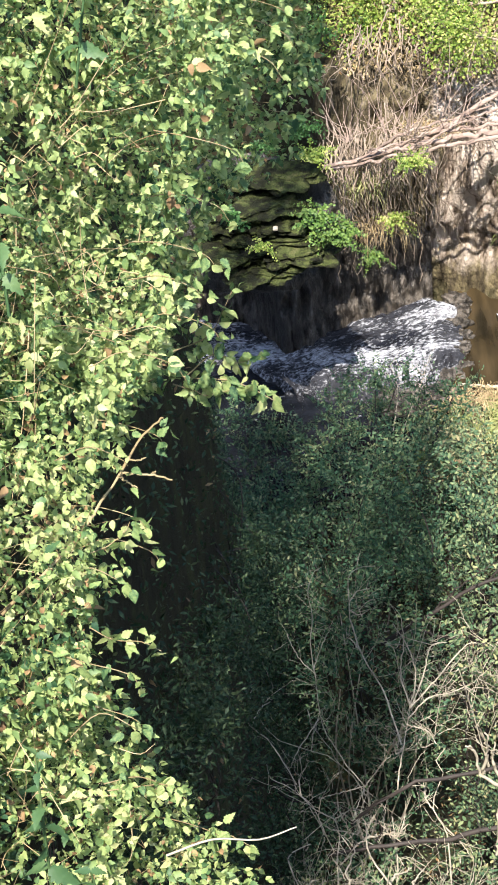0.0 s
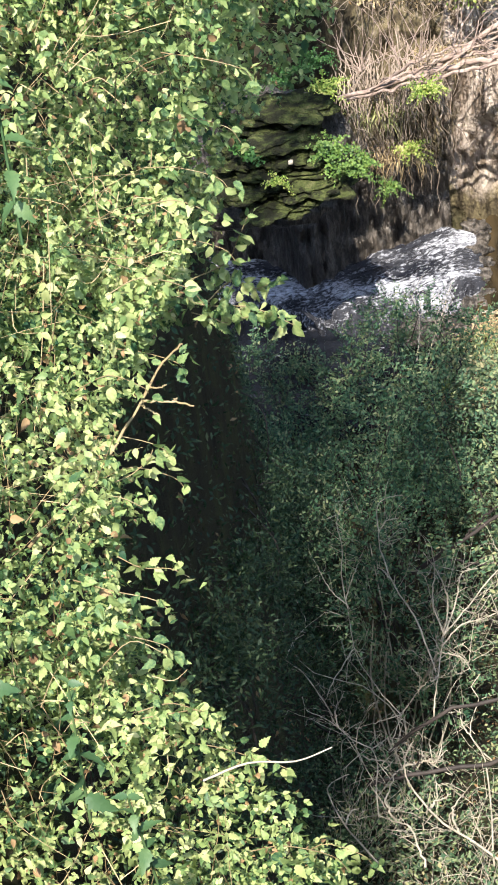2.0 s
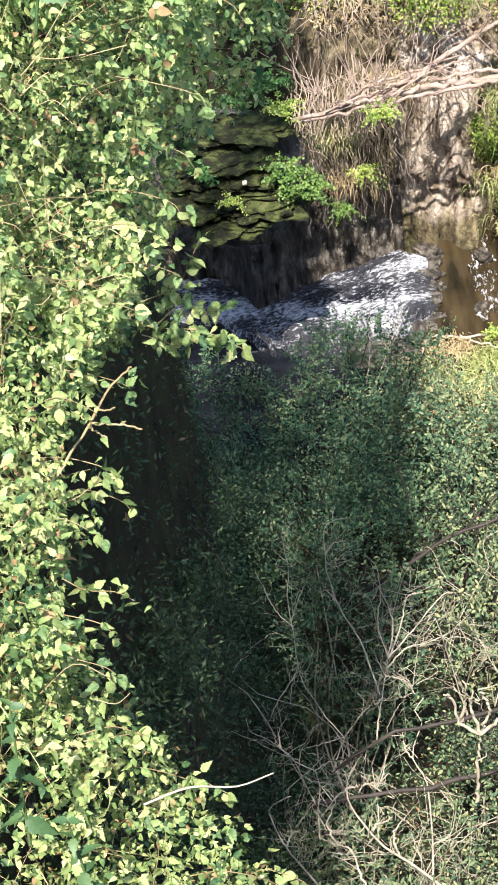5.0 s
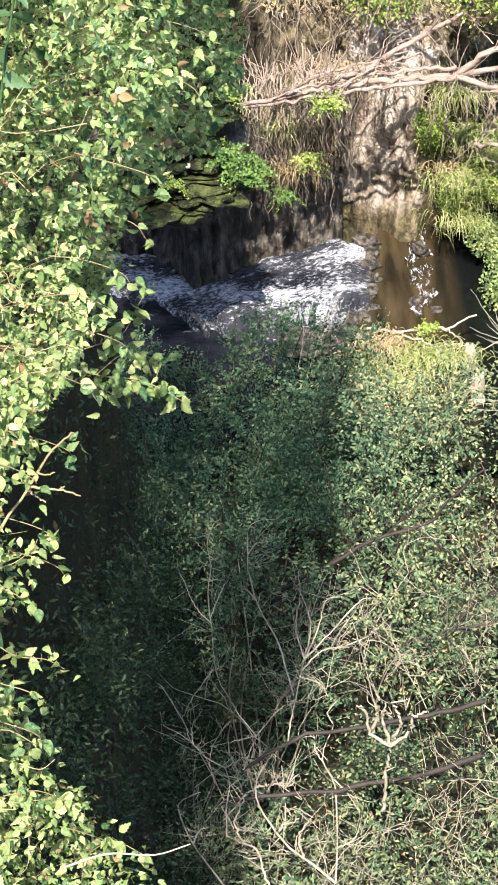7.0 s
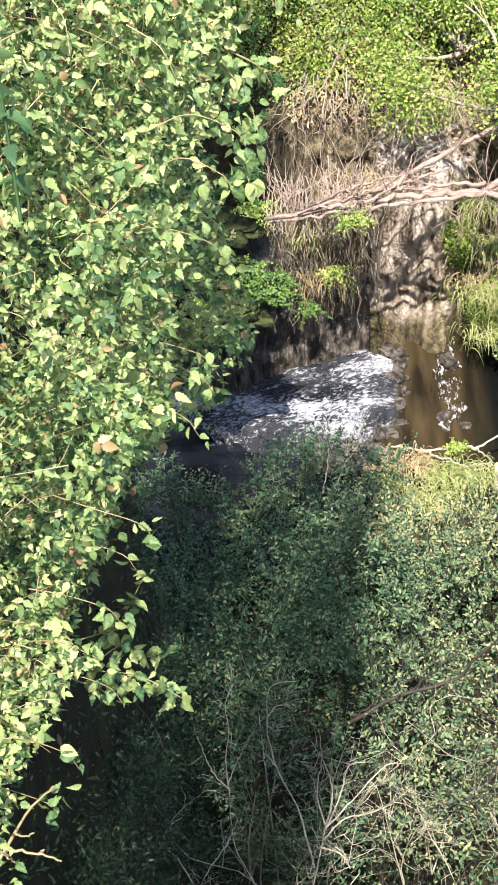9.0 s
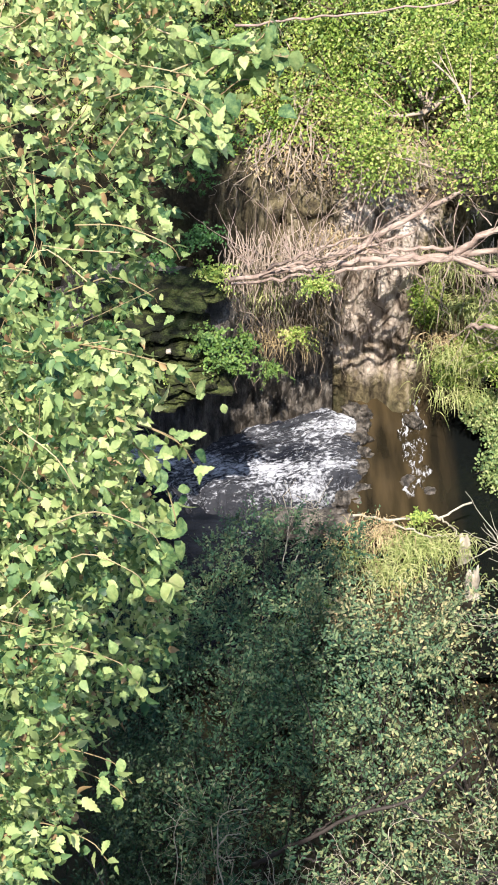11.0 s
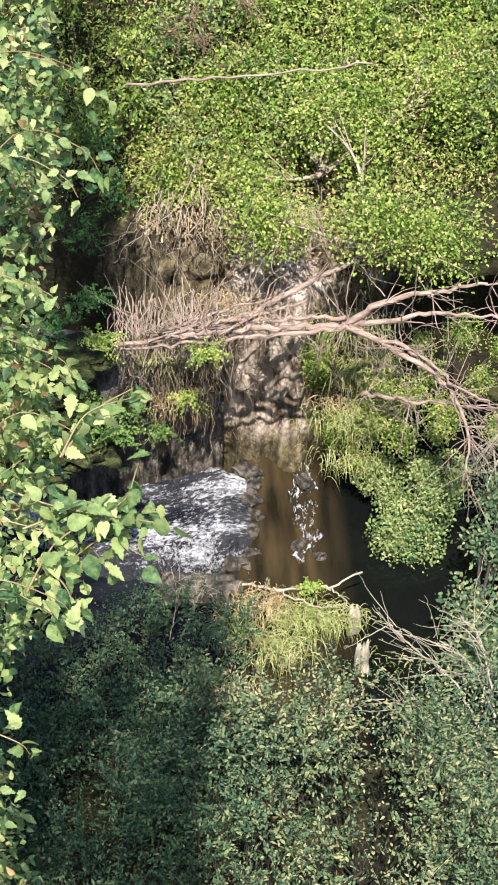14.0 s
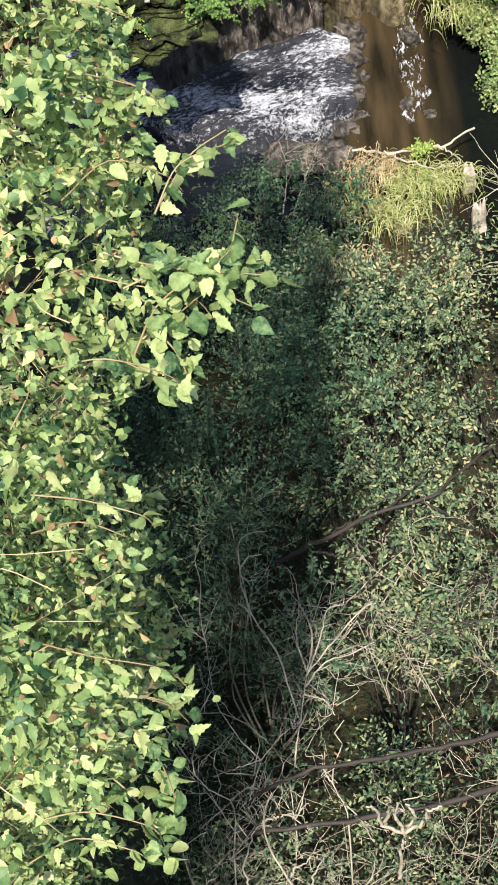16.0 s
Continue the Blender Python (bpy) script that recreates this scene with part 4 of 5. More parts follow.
# dark leaves added to stand for the black shade of the hollow
spray_shrub("ferny growth added in the hollow above the ledges, dark to paint its shade", (-0.8, 15.9, 2.4), [(-1.05 + 0.14 * k, 15.35 + 0.2 * (k % 3), 2.45 + 0.3 * ((k * 3) % 4), 0.24) for k in range(7)], 0.04, 2200, M_FERN, M_DARKB, "thickets on the far slope")
# unseen branches, added high up to shade the lower pool and nearby willows
shrub("unseen_shade_tree", "unseen leafy branches added overhead to shade the lower pool and willows", (-3.0, 3.2, 9.5), [(-1.5 + 0.37 * (i % 5), 3.35 + 0.36 * (i // 5), 12.5 + 0.2 * ((i * 7) % 3 - 1), 0.34) for i in range(25)], 0.05, 7500, M_LEAF, OVAL, stem_mat=M_DARKB, r=0.012, shell=0.1)
# unseen crown, added to block sun and sky over the lower left scrub
shrub("unseen_shade_tree", "unseen leafy crown added to shade the lower left scrub", (-3.4, 4.5, 7.6), [(-1.35 - 0.55 * (i % 4), 2.2 + 0.6 * (i // 4), 10.1 + 0.25 * ((i * 7) % 3 - 1), 0.46) for i in range(28)], 0.045, 22000, M_LEAF, OVAL, stem_mat=M_DARKB, r=0.012, shell=0.1)

shrub("bank_shrub", "light green shrub in the gap beside the round bush", (2.59, 14.97, 0.65), clumps_at([(2.27, 14.94, 1.25), (2.58, 14.90, 1.22), (2.46, 14.63, 1.02), (2.13, 14.94, 0.93), (2.72, 14.63, 1.03)], 0.2, 41, 0.04), 0.024, 6000, M_FRESH, OVAL, "shrubs on the far bank", shell=0.15, stem_mat=M_TWIG, stems=12, r=0.006)


# leafy thickets climbing the far slope
FAR = ["yellow-green leafy thicket on the sunny far slope", "fresh green thicket with dry stems on the far slope", "dense small-leaved thicket high on the far bank"]
for i in range(22):
    g = np.random.default_rng(800 + i)
    x0, y0 = -0.9 + 1.0 * (i % 5) + 0.4 * (i // 5 % 2), 16.2 + 0.85 * (i // 5)
    z0 = float(np.interp(y0, [15.7, 16.4, 18, 22], [2.35, 3.0, 4.9, 10.5]))
    cl = []
    for k in range(12):
        x, y = x0 + g.random() * 1.2, y0 + g.random() * 1.0
        if noise.noise(Vector((x * 1.6, y * 1.6, 9.0))) < -0.25:
            continue
        cl.append((x, y, float(np.interp(y, [15.7, 16.4, 18, 22], [2.35, 3.0, 4.9, 10.5])) + 0.1 + 0.35 * g.random(), g.uniform(0.2, 0.4)))
    if len(cl) > 2:
        spray_shrub(FAR[i % 3], (x0 + 0.6, y0 + 0.5, z0), cl, 0.048, 5000, (M_FRESH, M_LEAF, M_FRESH)[i % 3], M_ROOT if i % 2 else M_DARKB, "thickets on the far slope", 11, 0.4)


# ---- the fallen tree ----
def limb(name, pts, r0, r1, parent, material=M_BARK, jit=0.012, n=18):
    return under(raw(name, *tube(spline(pts, n, jit), r0, r1, 8, 0.05), material, None, True), parent)


def twigs(name, origins, n, length, spread, parent, material, r=0.004, lean=(0, 0, 0.3), curve=0.3):
    """Fine twigs from points along a limb, one mesh."""
    pieces = []
    o = np.asarray(origins, float)
    for _ in range(n):
        p0 = o[rng.integers(len(o))] + rng.normal(size=3) * 0.02
        h = unit(rng.normal(size=3) * np.array(spread) + np.array(lean))
        L = length * rng.uniform(0.4, 1.2)
        bend = rng.normal(size=3) * curve * L
        p = [p0, p0 + h * L * 0.5 + bend * 0.5, p0 + h * L + bend * 0.4]
        pieces.append(tube(spline(p, 8, 0.004 if length > 0.3 else 0.001), r * rng.uniform(0.6, 1.2), r * 0.3, 4))
    return tagged(under(raw(name, *join(pieces), material, None, True), parent), kind="stuff")


tree = thing("fallen_tree", "pale dead fallen tree with bare branches along the bank top", "fallen tree", (-0.14, 14.54, 2.05))
limb("trunk", [(-0.22, 14.53, 2.04), (0.59, 14.45, 2.25), (1.26, 14.33, 2.40), (1.82, 14.32, 2.44)], 0.022, 0.034, tree, n=27)
limb("branch", [(-0.14, 14.43, 2.07), (0.54, 14.32, 2.23), (1.26, 14.26, 2.38), (1.74, 14.26, 2.43)], 0.012, 0.024, tree, n=27)
limb("branch", [(0.10, 14.46, 2.14), (0.73, 14.45, 2.36), (1.26, 14.37, 2.45), (1.79, 14.32, 2.51)], 0.010, 0.020, tree, n=27)
limb("branch", [(0.25, 14.39, 2.22), (0.68, 14.32, 2.33), (1.07, 14.40, 2.48), (1.45, 14.41, 2.62)], 0.012, 0.010, tree, n=27)
twigs("dead_stem_mass", [(0.03, 13.81, 2.68), (0.18, 13.83, 2.70), (0.38, 13.85, 2.72), (0.58, 13.86, 2.73), (0.87, 13.87, 2.73)], 42, 0.6, (0.6, 0.2, 0.3), tree, M_BARK, 0.0048, (-0.05, 0.35, 0.85), 0.4)
A1 = [(0.74, 14.48, 2.30), (1.11, 14.44, 2.55), (1.50, 14.54, 2.74), (1.85, 14.54, 2.95)]
A2 = [(1.80, 14.33, 2.44), (2.11, 14.26, 2.72), (2.47, 14.21, 2.86), (2.95, 14.23, 2.93)]
A3 = [(1.82, 14.32, 2.43), (2.25, 14.17, 2.60), (2.63, 14.18, 2.65), (3.07, 14.15, 2.63)]
A4 = [(1.80, 14.31, 2.42), (2.19, 14.04, 2.40), (2.49, 13.83, 2.29), (2.68, 13.72, 2.14), (2.82, 13.52, 1.84), (2.80, 13.35, 1.58)]
A5 = [(1.98, 14.18, 2.41), (2.34, 13.94, 2.44), (2.71, 13.68, 2.26), (3.05, 13.57, 2.11)]
A6 = [(2.00, 14.31, 1.70), (2.34, 13.95, 1.90), (2.83, 13.91, 1.88)]
A7 = [(1.85, 14.54, 2.95), (1.96, 14.66, 3.14), (2.10, 14.73, 3.26)]
limb("branch", A1, 0.03, 0.02, tree)
limb("branch", A2, 0.034, 0.014, tree)
limb("branch", A3, 0.030, 0.010, tree)
limb("branch", A4, 0.032, 0.008, tree)
limb("branch", A5, 0.022, 0.008, tree)
limb("branch", A6, 0.022, 0.010, tree)
limb("branch", A7, 0.014, 0.005, tree)
limb("branch", [(0.11, 14.89, 1.87), (0.49, 14.51, 2.33), (0.94, 14.78, 2.32), (1.38, 14.73, 2.47)], 0.018, 0.008, tree)
limb("branch", [(0.06, 14.87, 1.85), (0.60, 14.69, 2.17), (1.16, 14.38, 2.46)], 0.016, 0.008, tree)
twigs("twig_mass", A1 + A2 + A3, 90, 0.55, (0.8, 0.5, 0.8), tree, M_BARK, 0.006, (0.5, 0, 0.1))
twigs("drooping_twig_mass", A4 + A5 + A6, 130, 0.6, (0.8, 0.4, 0.7), tree, M_BARK, 0.005, (0.3, 0, -0.5))
twigs("root_twig_mass", [(0.11, 14.89, 1.87), (0.36, 14.83, 1.98), (0.59, 14.48, 2.29)], 28, 0.5, (0.7, 0.3, 0.4), tree, M_ROOT, 0.007, (0.2, 0, 0.7))
straw_heap = thing("dead_bracken", "tangle of pale dead bracken on the far slope", "bracken", (-0.56, 17.00, 5.46))
twigs("stem_tangle", [(-0.56, 17.00, 5.46), (-0.26, 17.00, 5.20), (0.04, 17.00, 5.48), (0.30, 17.00, 5.16), (0.55, 17.00, 5.49), (0.05, 17.00, 4.88), (-0.36, 17.00, 4.88)], 170, 0.55, (0.9, 0.4, 0.7), straw_heap, M_STRAW, 0.005, (0.2, -0.2, 0.1), 0.3)
dead_scrub = thing("dead_scrub", "reddish brown dead twigs among the far thickets", "shrub", (0.47, 16.60, 4.18))
twigs("twig_mass", [(0.47, 16.60, 4.18), (0.77, 16.60, 4.74), (0.93, 16.60, 4.36), (0.58, 16.60, 3.90), (0.85, 16.60, 3.67), (0.27, 16.60, 4.00), (1.09, 16.60, 2.83), (1.75, 16.60, 5.25), (1.76, 16.60, 5.88)], 260, 0.32, (0.6, 0.4, 0.8), dead_scrub, M_DEAD, 0.0045, (0.0, -0.4, 0.4), 0.5)
birch = thing("leaning_stem", "thin pale bare stem leaning across the far slope", "stem", (-0.11, 16.03, 3.79))
limb("stem", [(-0.11, 16.03, 3.79), (0.54, 15.89, 3.92), (1.29, 15.85, 4.02), (2.02, 15.82, 4.13)], 0.012, 0.009, birch, M_BARK)


# ---- roots and dry stalks that hang from the bank ----
def hanging(label, x0, x1, n, y, ztop, drop, material, r=0.006):
    h = thing("hanging_roots", label, "roots", ((x0 + x1) / 2, y, ztop), "roots hanging from the bank")
    pieces = []
    for _ in range(n):
        x = rng.uniform(x0, x1)
        L = drop * rng.uniform(0.3, 1.1)
        p0 = np.array([x, y + rng.normal() * 0.12, ztop + rng.normal() * 0.12])
        sway = rng.normal() * 0.22
        out = -rng.uniform(0.05, 0.25)
        p = [p0, p0 + [sway * 0.3, out, -L * 0.3], p0 + [sway * 0.8, out * 0.9, -L * 0.7], p0 + [sway, out * 0.6, -L]]
        one = tube(spline(p, 12, 0.018), r * rng.uniform(0.5, 1.3), r * 0.4, 4)
        if n <= 150:
            under(raw("root", *one, material, None, True), h)
        else:
            pieces.append(one)
    if pieces:
        tagged(under(raw("root_mat", *join(pieces), material, None, True), h), kind="stuff")


hanging("dense tangle of dry roots hanging under the fallen tree", -0.25, 0.8, 149, 15.12, 2.05, 1.35, M_ROOT)
hanging("pale roots and dead grass hanging over the clay bank", 0.8, 1.6, 14, 15.25, 2.0, 1.1, M_ROOT)
hanging("brown fibrous roots along the undercut bank", 1.6, 2.5, 44, 15.3, 1.9, 1.2, M_ROOT)
hanging("dry stalks hanging above the fallen tree", 0.05, 1.6, 90, 15.6, 2.85, 0.75, M_ROOT)


# ---- rocks ----
def rock(name, label, at, size, material, seed, rough=0.25, group="", turn=0.0, slab=0.0):
    """A broken stone: a subdivided block pushed in and out by noise, flattened in layers for slabs."""
    bm = bmesh.new()
    bmesh.ops.create_icosphere(bm, subdivisions=4, radius=1.0)
    o = Vector((seed * 3.1, seed * 1.7, seed))
    for v in bm.verts:
        c = v.co.copy()
        m = max(abs(c.x), abs(c.y), abs(c.z))
        c = c.lerp(c / m * 0.85, 0.6)
        c *= 1 + rough * noise.fractal(c * 1.3 + o, 1.0, 2.0, 5) + 0.12 * noise.noise(c * 6 + o) + 0.05 * noise.noise(c * 14 + o)
        if slab:
            c.y += slab * 0.25 * math.sin(c.z * 7 + seed)
        v.co = Vector((c.x * size[0], c.y * size[1], c.z * size[2]))
    me = bpy.data.meshes.new(name)
    bm.to_mesh(me)
    bm.free()
    for p in me.polygons:
        p.use_smooth = True
    me.materials.append(material)
    ob = new(name, me)
    ob.matrix_world = Matrix.Translation(at) @ Matrix.Rotation(turn, 4, "Z")
    return tagged(ob, label, "rock", group)


for i, (at, sx, sz) in enumerate((((-0.64, 14.14, 2.20), 0.36, 0.045), ((-0.91, 14.28, 2.06), 0.30, 0.06), ((-0.70, 13.86, 2.08), 0.30, 0.04), ((-0.62, 13.74, 1.97), 0.34, 0.04), ((-1.07, 13.91, 1.92), 0.32, 0.05), ((-0.80, 13.62, 1.88), 0.30, 0.04),
                                   ((-0.62, 13.50, 1.80), 0.36, 0.045), ((-1.18, 13.57, 1.78), 0.30, 0.05), ((-0.40, 13.62, 1.72), 0.26, 0.04), ((-0.85, 13.42, 1.68), 0.32, 0.04))):
    rock("mossy_ledge", "moss-covered rock ledge in shade beside the cascade", at, (sx, 0.28, sz), M_MOSS, i + 1, 0.7, "mossy ledges", 0.15 * (i % 6) - 0.3, 0.6)
rock("rock_wall", "dark layered rock face under mossy ledges", (-1.02, 14.50, 1.52), (0.8, 0.3, 0.7), M_ROCK, 10, 0.4, slab=1)
rock("boulder", "black wet boulder at the lip of the cascade", (0.93, 13.98, -0.12), (0.15, 0.13, 0.15), M_ROCK, 12, 0.45, "boulders")
for i, (y, sz) in enumerate(((14.38, 0.09), (14.62, 0.07), (14.83, 0.10), (15.05, 0.08), (15.22, 0.11))):
    rock("boulder", "wet dark stone at the side of the cascade", (1.04 + 0.05 * (i % 2), y, -0.02 + 0.01 * i), (sz, sz * 1.3, sz * 0.8), M_ROCK, 50 + i, 0.45, "boulders", i)
rock("boulder", "small black stone beside the cascade lip", (1.06, 14.1, -0.06), (0.09, 0.08, 0.08), M_ROCK, 19, 0.45, "boulders")
rock("boulder", "dark boulder at the foot of the white water", (0.45, 13.87, -0.24), (0.30, 0.18, 0.10), M_ROCK, 13, 0.3, "boulders")
rock("boulder", "dark boulder beside the pool outlet", (0.80, 13.71, -0.10), (0.22, 0.16, 0.10), M_ROCK, 14, 0.3, "boulders")
rock("pale_block", "pale square block of stone below the cascade", (-1.60, 11.92, 1.11), (0.09, 0.09, 0.10), M_PALE, 15, 0.1, "pale stones")
rock("pale_stone", "pointed pale stone in the grass by the pool", (1.93, 13.08, 0.06), (0.05, 0.06, 0.22), M_PALE, 16, 0.6, "pale stones")
rock("pale_stone", "tall pale stone standing by the water", (1.97, 12.62, -0.02), (0.06, 0.08, 0.30), M_PALE, 23, 0.65, "pale stones")
rock("white_stone", "small white stone on the mossy ledge", (-0.66, 13.43, 2.05), (0.025, 0.025, 0.02), M_PALE, 18, 0.1, "pale stones")


def rock_face(label, x0, x1, z0, z1, nx, nz, material):
    """A wet rock face behind the falling water: upright ribs, ledges and cracks, thick to the back."""
    V = []
    for i in range(nx + 1):
        x = x0 + (x1 - x0) * i / nx
        yb = table(x, CASCADE_BACK) + 0.02
        for j in range(nz + 1):
            z = z0 + (z1 - z0) * j / nz
            rib = noise.fractal(Vector((x * 7.0, z * 1.6, 3.0)), 1.0, 2.0, 5)
            led = noise.noise(Vector((x * 1.2, z * 6.0, 8.0)))
            V.append((x, yb + 0.16 * (z - z0) - 0.10 * rib - 0.07 * led, z + 0.03 * led))
        V.append((x, yb + 0.9, z1 + 0.1))
        V.append((x, yb + 0.9, z0))
    m = nz + 3
    Fq = [(i * m + j, (i + 1) * m + j, (i + 1) * m + j + 1, i * m + j + 1) for i in range(nx) for j in range(m - 1)]
    return tagged(raw("rock_wall", V, Fq, material, None, True), label, "rock")


rock_face("dark wet rock face with upright ribs behind the cascade", -2.2, 0.8, -0.7, 0.72, 170, 70, M_ROCK)
for i, at in enumerate(((1.69, 14.05, -0.03), (1.48, 14.20, -0.02), (1.59, 15.06, 0.05))):
    rock("stream_stone", "wet brown stone breaking the surface of the stream", at, (0.07 + 0.02 * (i % 3), 0.07, 0.05), M_ROCK, 30 + i, 0.3, "stones in the stream", i)


# ---- ferns, grass and dry sticks ----
def fern(label, at, n, length, material=M_FERN, leaf=0.035, lean=(0, -0.3, 0.6)):
    """A leafy clump: arching stalks, each with leaves in loose pairs."""
    f = thing("fern", label, "fern", at, "ferns on the bank")
    stalks, P, Wd, S = [], [], [], []
    for _ in range(n):
        h = unit(rng.normal(size=3) * np.array([0.8, 0.5, 0.35]) + np.array(lean))
        L = length * rng.uniform(0.5, 1.15)
        p = spline([np.array(at), np.array(at) + h * L * 0.55, np.array(at) + h * L + [0, 0, -0.3 * L]], 10)
        stalks.append(tube(p, 0.003, 0.001, 4))
        k = np.repeat(np.arange(2, len(p)), 2)
        side = unit(np.cross(h, [0, -0.5, 0.8])) * np.where(np.arange(len(k)) % 2, 1, -1)[:, None]
        P.append(p[k] + rng.normal(size=(len(k), 3)) * 0.008)
        Wd.append(unit(side + 0.4 * h + rng.normal(size=side.shape) * 0.45))
        S.append(leaf * (1.2 - np.linspace(0, 0.6, len(k))) * rng.uniform(0.6, 1.2, len(k)))
    P, Wd, S = np.concatenate(P), np.concatenate(Wd), np.concatenate(S)
    tagged(under(raw("stalk_tuft", *join(stalks), material, None, True), f), kind="stuff")
    tagged(leaf_mesh("foliage", P, Wd, unit(rng.normal(size=P.shape) * 0.5 + [0.0, -0.6, 0.8]), S, material, f, OVAL), kind="stuff")
    return f


for lab, at, n, L, mt, lf in (("bright green fern growing beside the hanging roots", (-0.30, 13.55, 2.01), 34, 0.30, M_LEAF2, 0.036),
                          ("leafy fern clump on the shaded rock", (-0.12, 13.47, 1.87), 30, 0.26, M_LEAF2, 0.034),
                          ("small fern on a mossy ledge", (-0.78, 13.23, 1.96), 16, 0.16, M_FRESH, 0.024),
                          ("dark fern in the hollow above the ledges", (-0.67, 14.21, 2.45), 24, 0.3, M_FERN, 0.03),
                          ("fern with long pale fronds by the tree root", (-0.32, 14.07, 2.38), 22, 0.28, M_FRESH, 0.03),
                          ("dark fern under the overhang", (-1.10, 13.54, 2.09), 10, 0.25, M_FERN, 0.045),
                          ("ivy clump hanging on the clay bank", (0.61, 14.15, 2.22), 34, 0.24, M_FRESH, 0.026),
                          ("green plant on the clay bank", (0.42, 14.75, 1.27), 26, 0.24, M_FRESH, 0.024),
                          ("small leafy plant low among the roots", (0.22, 14.8, 0.85), 24, 0.22, M_LEAF2, 0.024),
                          ("leafy plant under the root curtain", (-0.05, 14.7, 1.2), 28, 0.26, M_LEAF2, 0.03),
                          ("green clump at the water's edge", (1.54, 13.30, 0.31), 22, 0.16, M_FRESH, 0.03),
                          ("dark fern at the foot of the rock", (-0.45, 15.00, 2.16), 26, 0.32, M_FERN, 0.03)):
    fern(lab, at, n, L, mt, lf)


def tussock(label, at, n, length, material=M_GRASS, droop=1.0, width=0.012, spread=0.16):
    """A grass tussock: arching blades that hang over its edge."""
    s = thing("grass_tussock", label, "grass", at, "tussocks by the pool")
    k = 6
    V = np.zeros((n, k, 2, 3))
    for i in range(n):
        p0 = np.array(at) + rng.normal(size=3) * np.array([spread, spread * 0.7, 0.02])
        az = rng.uniform(-2.6, 0.6) - 0.5
        h = np.array([math.cos(az), math.sin(az), 0]) * rng.uniform(0.2, 0.7)
        L = length * rng.uniform(0.5, 1.15)
        for j in range(k):
            a = j / (k - 1)
            c = p0 + L * (h * a + np.array([0, 0, 1]) * (0.9 * a - droop * 1.3 * a * a))
            sd = np.array([-math.sin(az), math.cos(az), 0]) * width * (1 - a) * 0.5
            V[i, j, 0], V[i, j, 1] = c - sd, c + sd
    idx = np.arange(n * k * 2).reshape(n, k, 2)
    Fq = np.concatenate([np.stack([idx[:, j, 0], idx[:, j, 1], idx[:, j + 1, 1], idx[:, j + 1, 0]], -1) for j in range(k - 1)])
    tagged(under(raw("grass", V.reshape(-1, 3), Fq, material, None, True), s), kind="stuff")
    return s


for lab, at, n, L, mt in (("bright yellow-green grass tussock hanging over the stones", (1.45, 13.08, 0.20), 420, 0.42, M_GRASS),
                      ("bright green grass tuft by the pool edge", (1.75, 13.07, 0.18), 260, 0.34, M_GRASS),
                      ("long grass drooping over the near bank", (1.28, 12.70, 0.20), 260, 0.4, M_GRASS),
                      ("dry straw-coloured grass under a dead stick", (1.08, 13.14, 0.27), 240, 0.25, M_STRAW),
                      ("tuft of grass and straw on the near bank", (0.84, 12.78, 0.30), 240, 0.3, M_GRASS),
                      ("dead grass on the sunny near bank", (0.76, 12.02, 0.30), 220, 0.3, M_STRAW),
                      ("grass tuft beside the pale stones", (2.2, 12.7, -0.05), 200, 0.32, M_GRASS),
                      ("patch of light grass on the far bank", (1.90, 14.86, 1.01), 260, 0.3, M_GRASS),
                      ("light green grass beside the pool", (2.0, 14.8, 0.56), 260, 0.3, M_GRASS),
                      ("pale grass hanging down the bank beside the clay", (1.95, 15.3, 1.75), 260, 0.45, M_GRASS),
                      ("long pale grass on the bank above the pool", (2.08, 15.15, 1.35), 280, 0.45, M_GRASS),
                      ("matted straw and grass on the bank", (1.88, 15.25, 0.95), 240, 0.4, M_STRAW),
                      ("drooping grass at the foot of the bank", (2.12, 15.05, 0.75), 240, 0.4, M_GRASS),
                      ("grass and moss hanging among the roots", (0.18, 15.1, 1.55), 200, 0.4, M_GRASS),
                      ("dry grass hanging among the roots", (0.32, 15.05, 1.1), 220, 0.4, M_STRAW),
                      ("dry grass on the clay above the tree", (0.83, 15.25, 2.00), 200, 0.3, M_STRAW),
                      ("fresh fern-like grass on the far slope", (1.51, 15.82, 2.56), 300, 0.4, M_GRASS)):
    tussock(lab, at, n, L, mt)
stick = thing("dry_stick", "bleached forked stick lying on the grass tussock", "stick", (0.94, 13.39, 0.27))
limb("stem", [(0.94, 13.39, 0.26), (1.31, 13.29, 0.30), (1.66, 13.30, 0.32), (2.01, 13.46, 0.35)], 0.012, 0.009, stick, M_TWIG)
limb("fork", [(1.21, 13.30, 0.31), (1.50, 13.14, 0.27), (1.78, 13.12, 0.24)], 0.010, 0.006, stick, M_TWIG)
limb("fork", [(1.66, 13.30, 0.32), (1.81, 13.26, 0.27), (1.87, 13.20, 0.19)], 0.008, 0.005, stick, M_TWIG)


# ---- bare twigs in front of the scrub ----
def bare_shrub(label, stems, material=M_TWIG, r=0.012, n=40, length=0.35, curve=0.35, lean=(0, 0, 0.8)):
    s = thing("bare_shrub", label, "shrub", stems[0][0], "bare twigs among the willows")
    o = []
    for st in stems:
        limb("stem", st, r, r * 0.45, s, material, 0.002 if r < 0.007 else 0.006)
        o += [tuple(q) for q in spline(st, 12)[3:]]
    twigs("twig_mass", o, n, length, (0.8, 0.5, 0.4), s, material, r * 0.45, lean, curve)
    return s


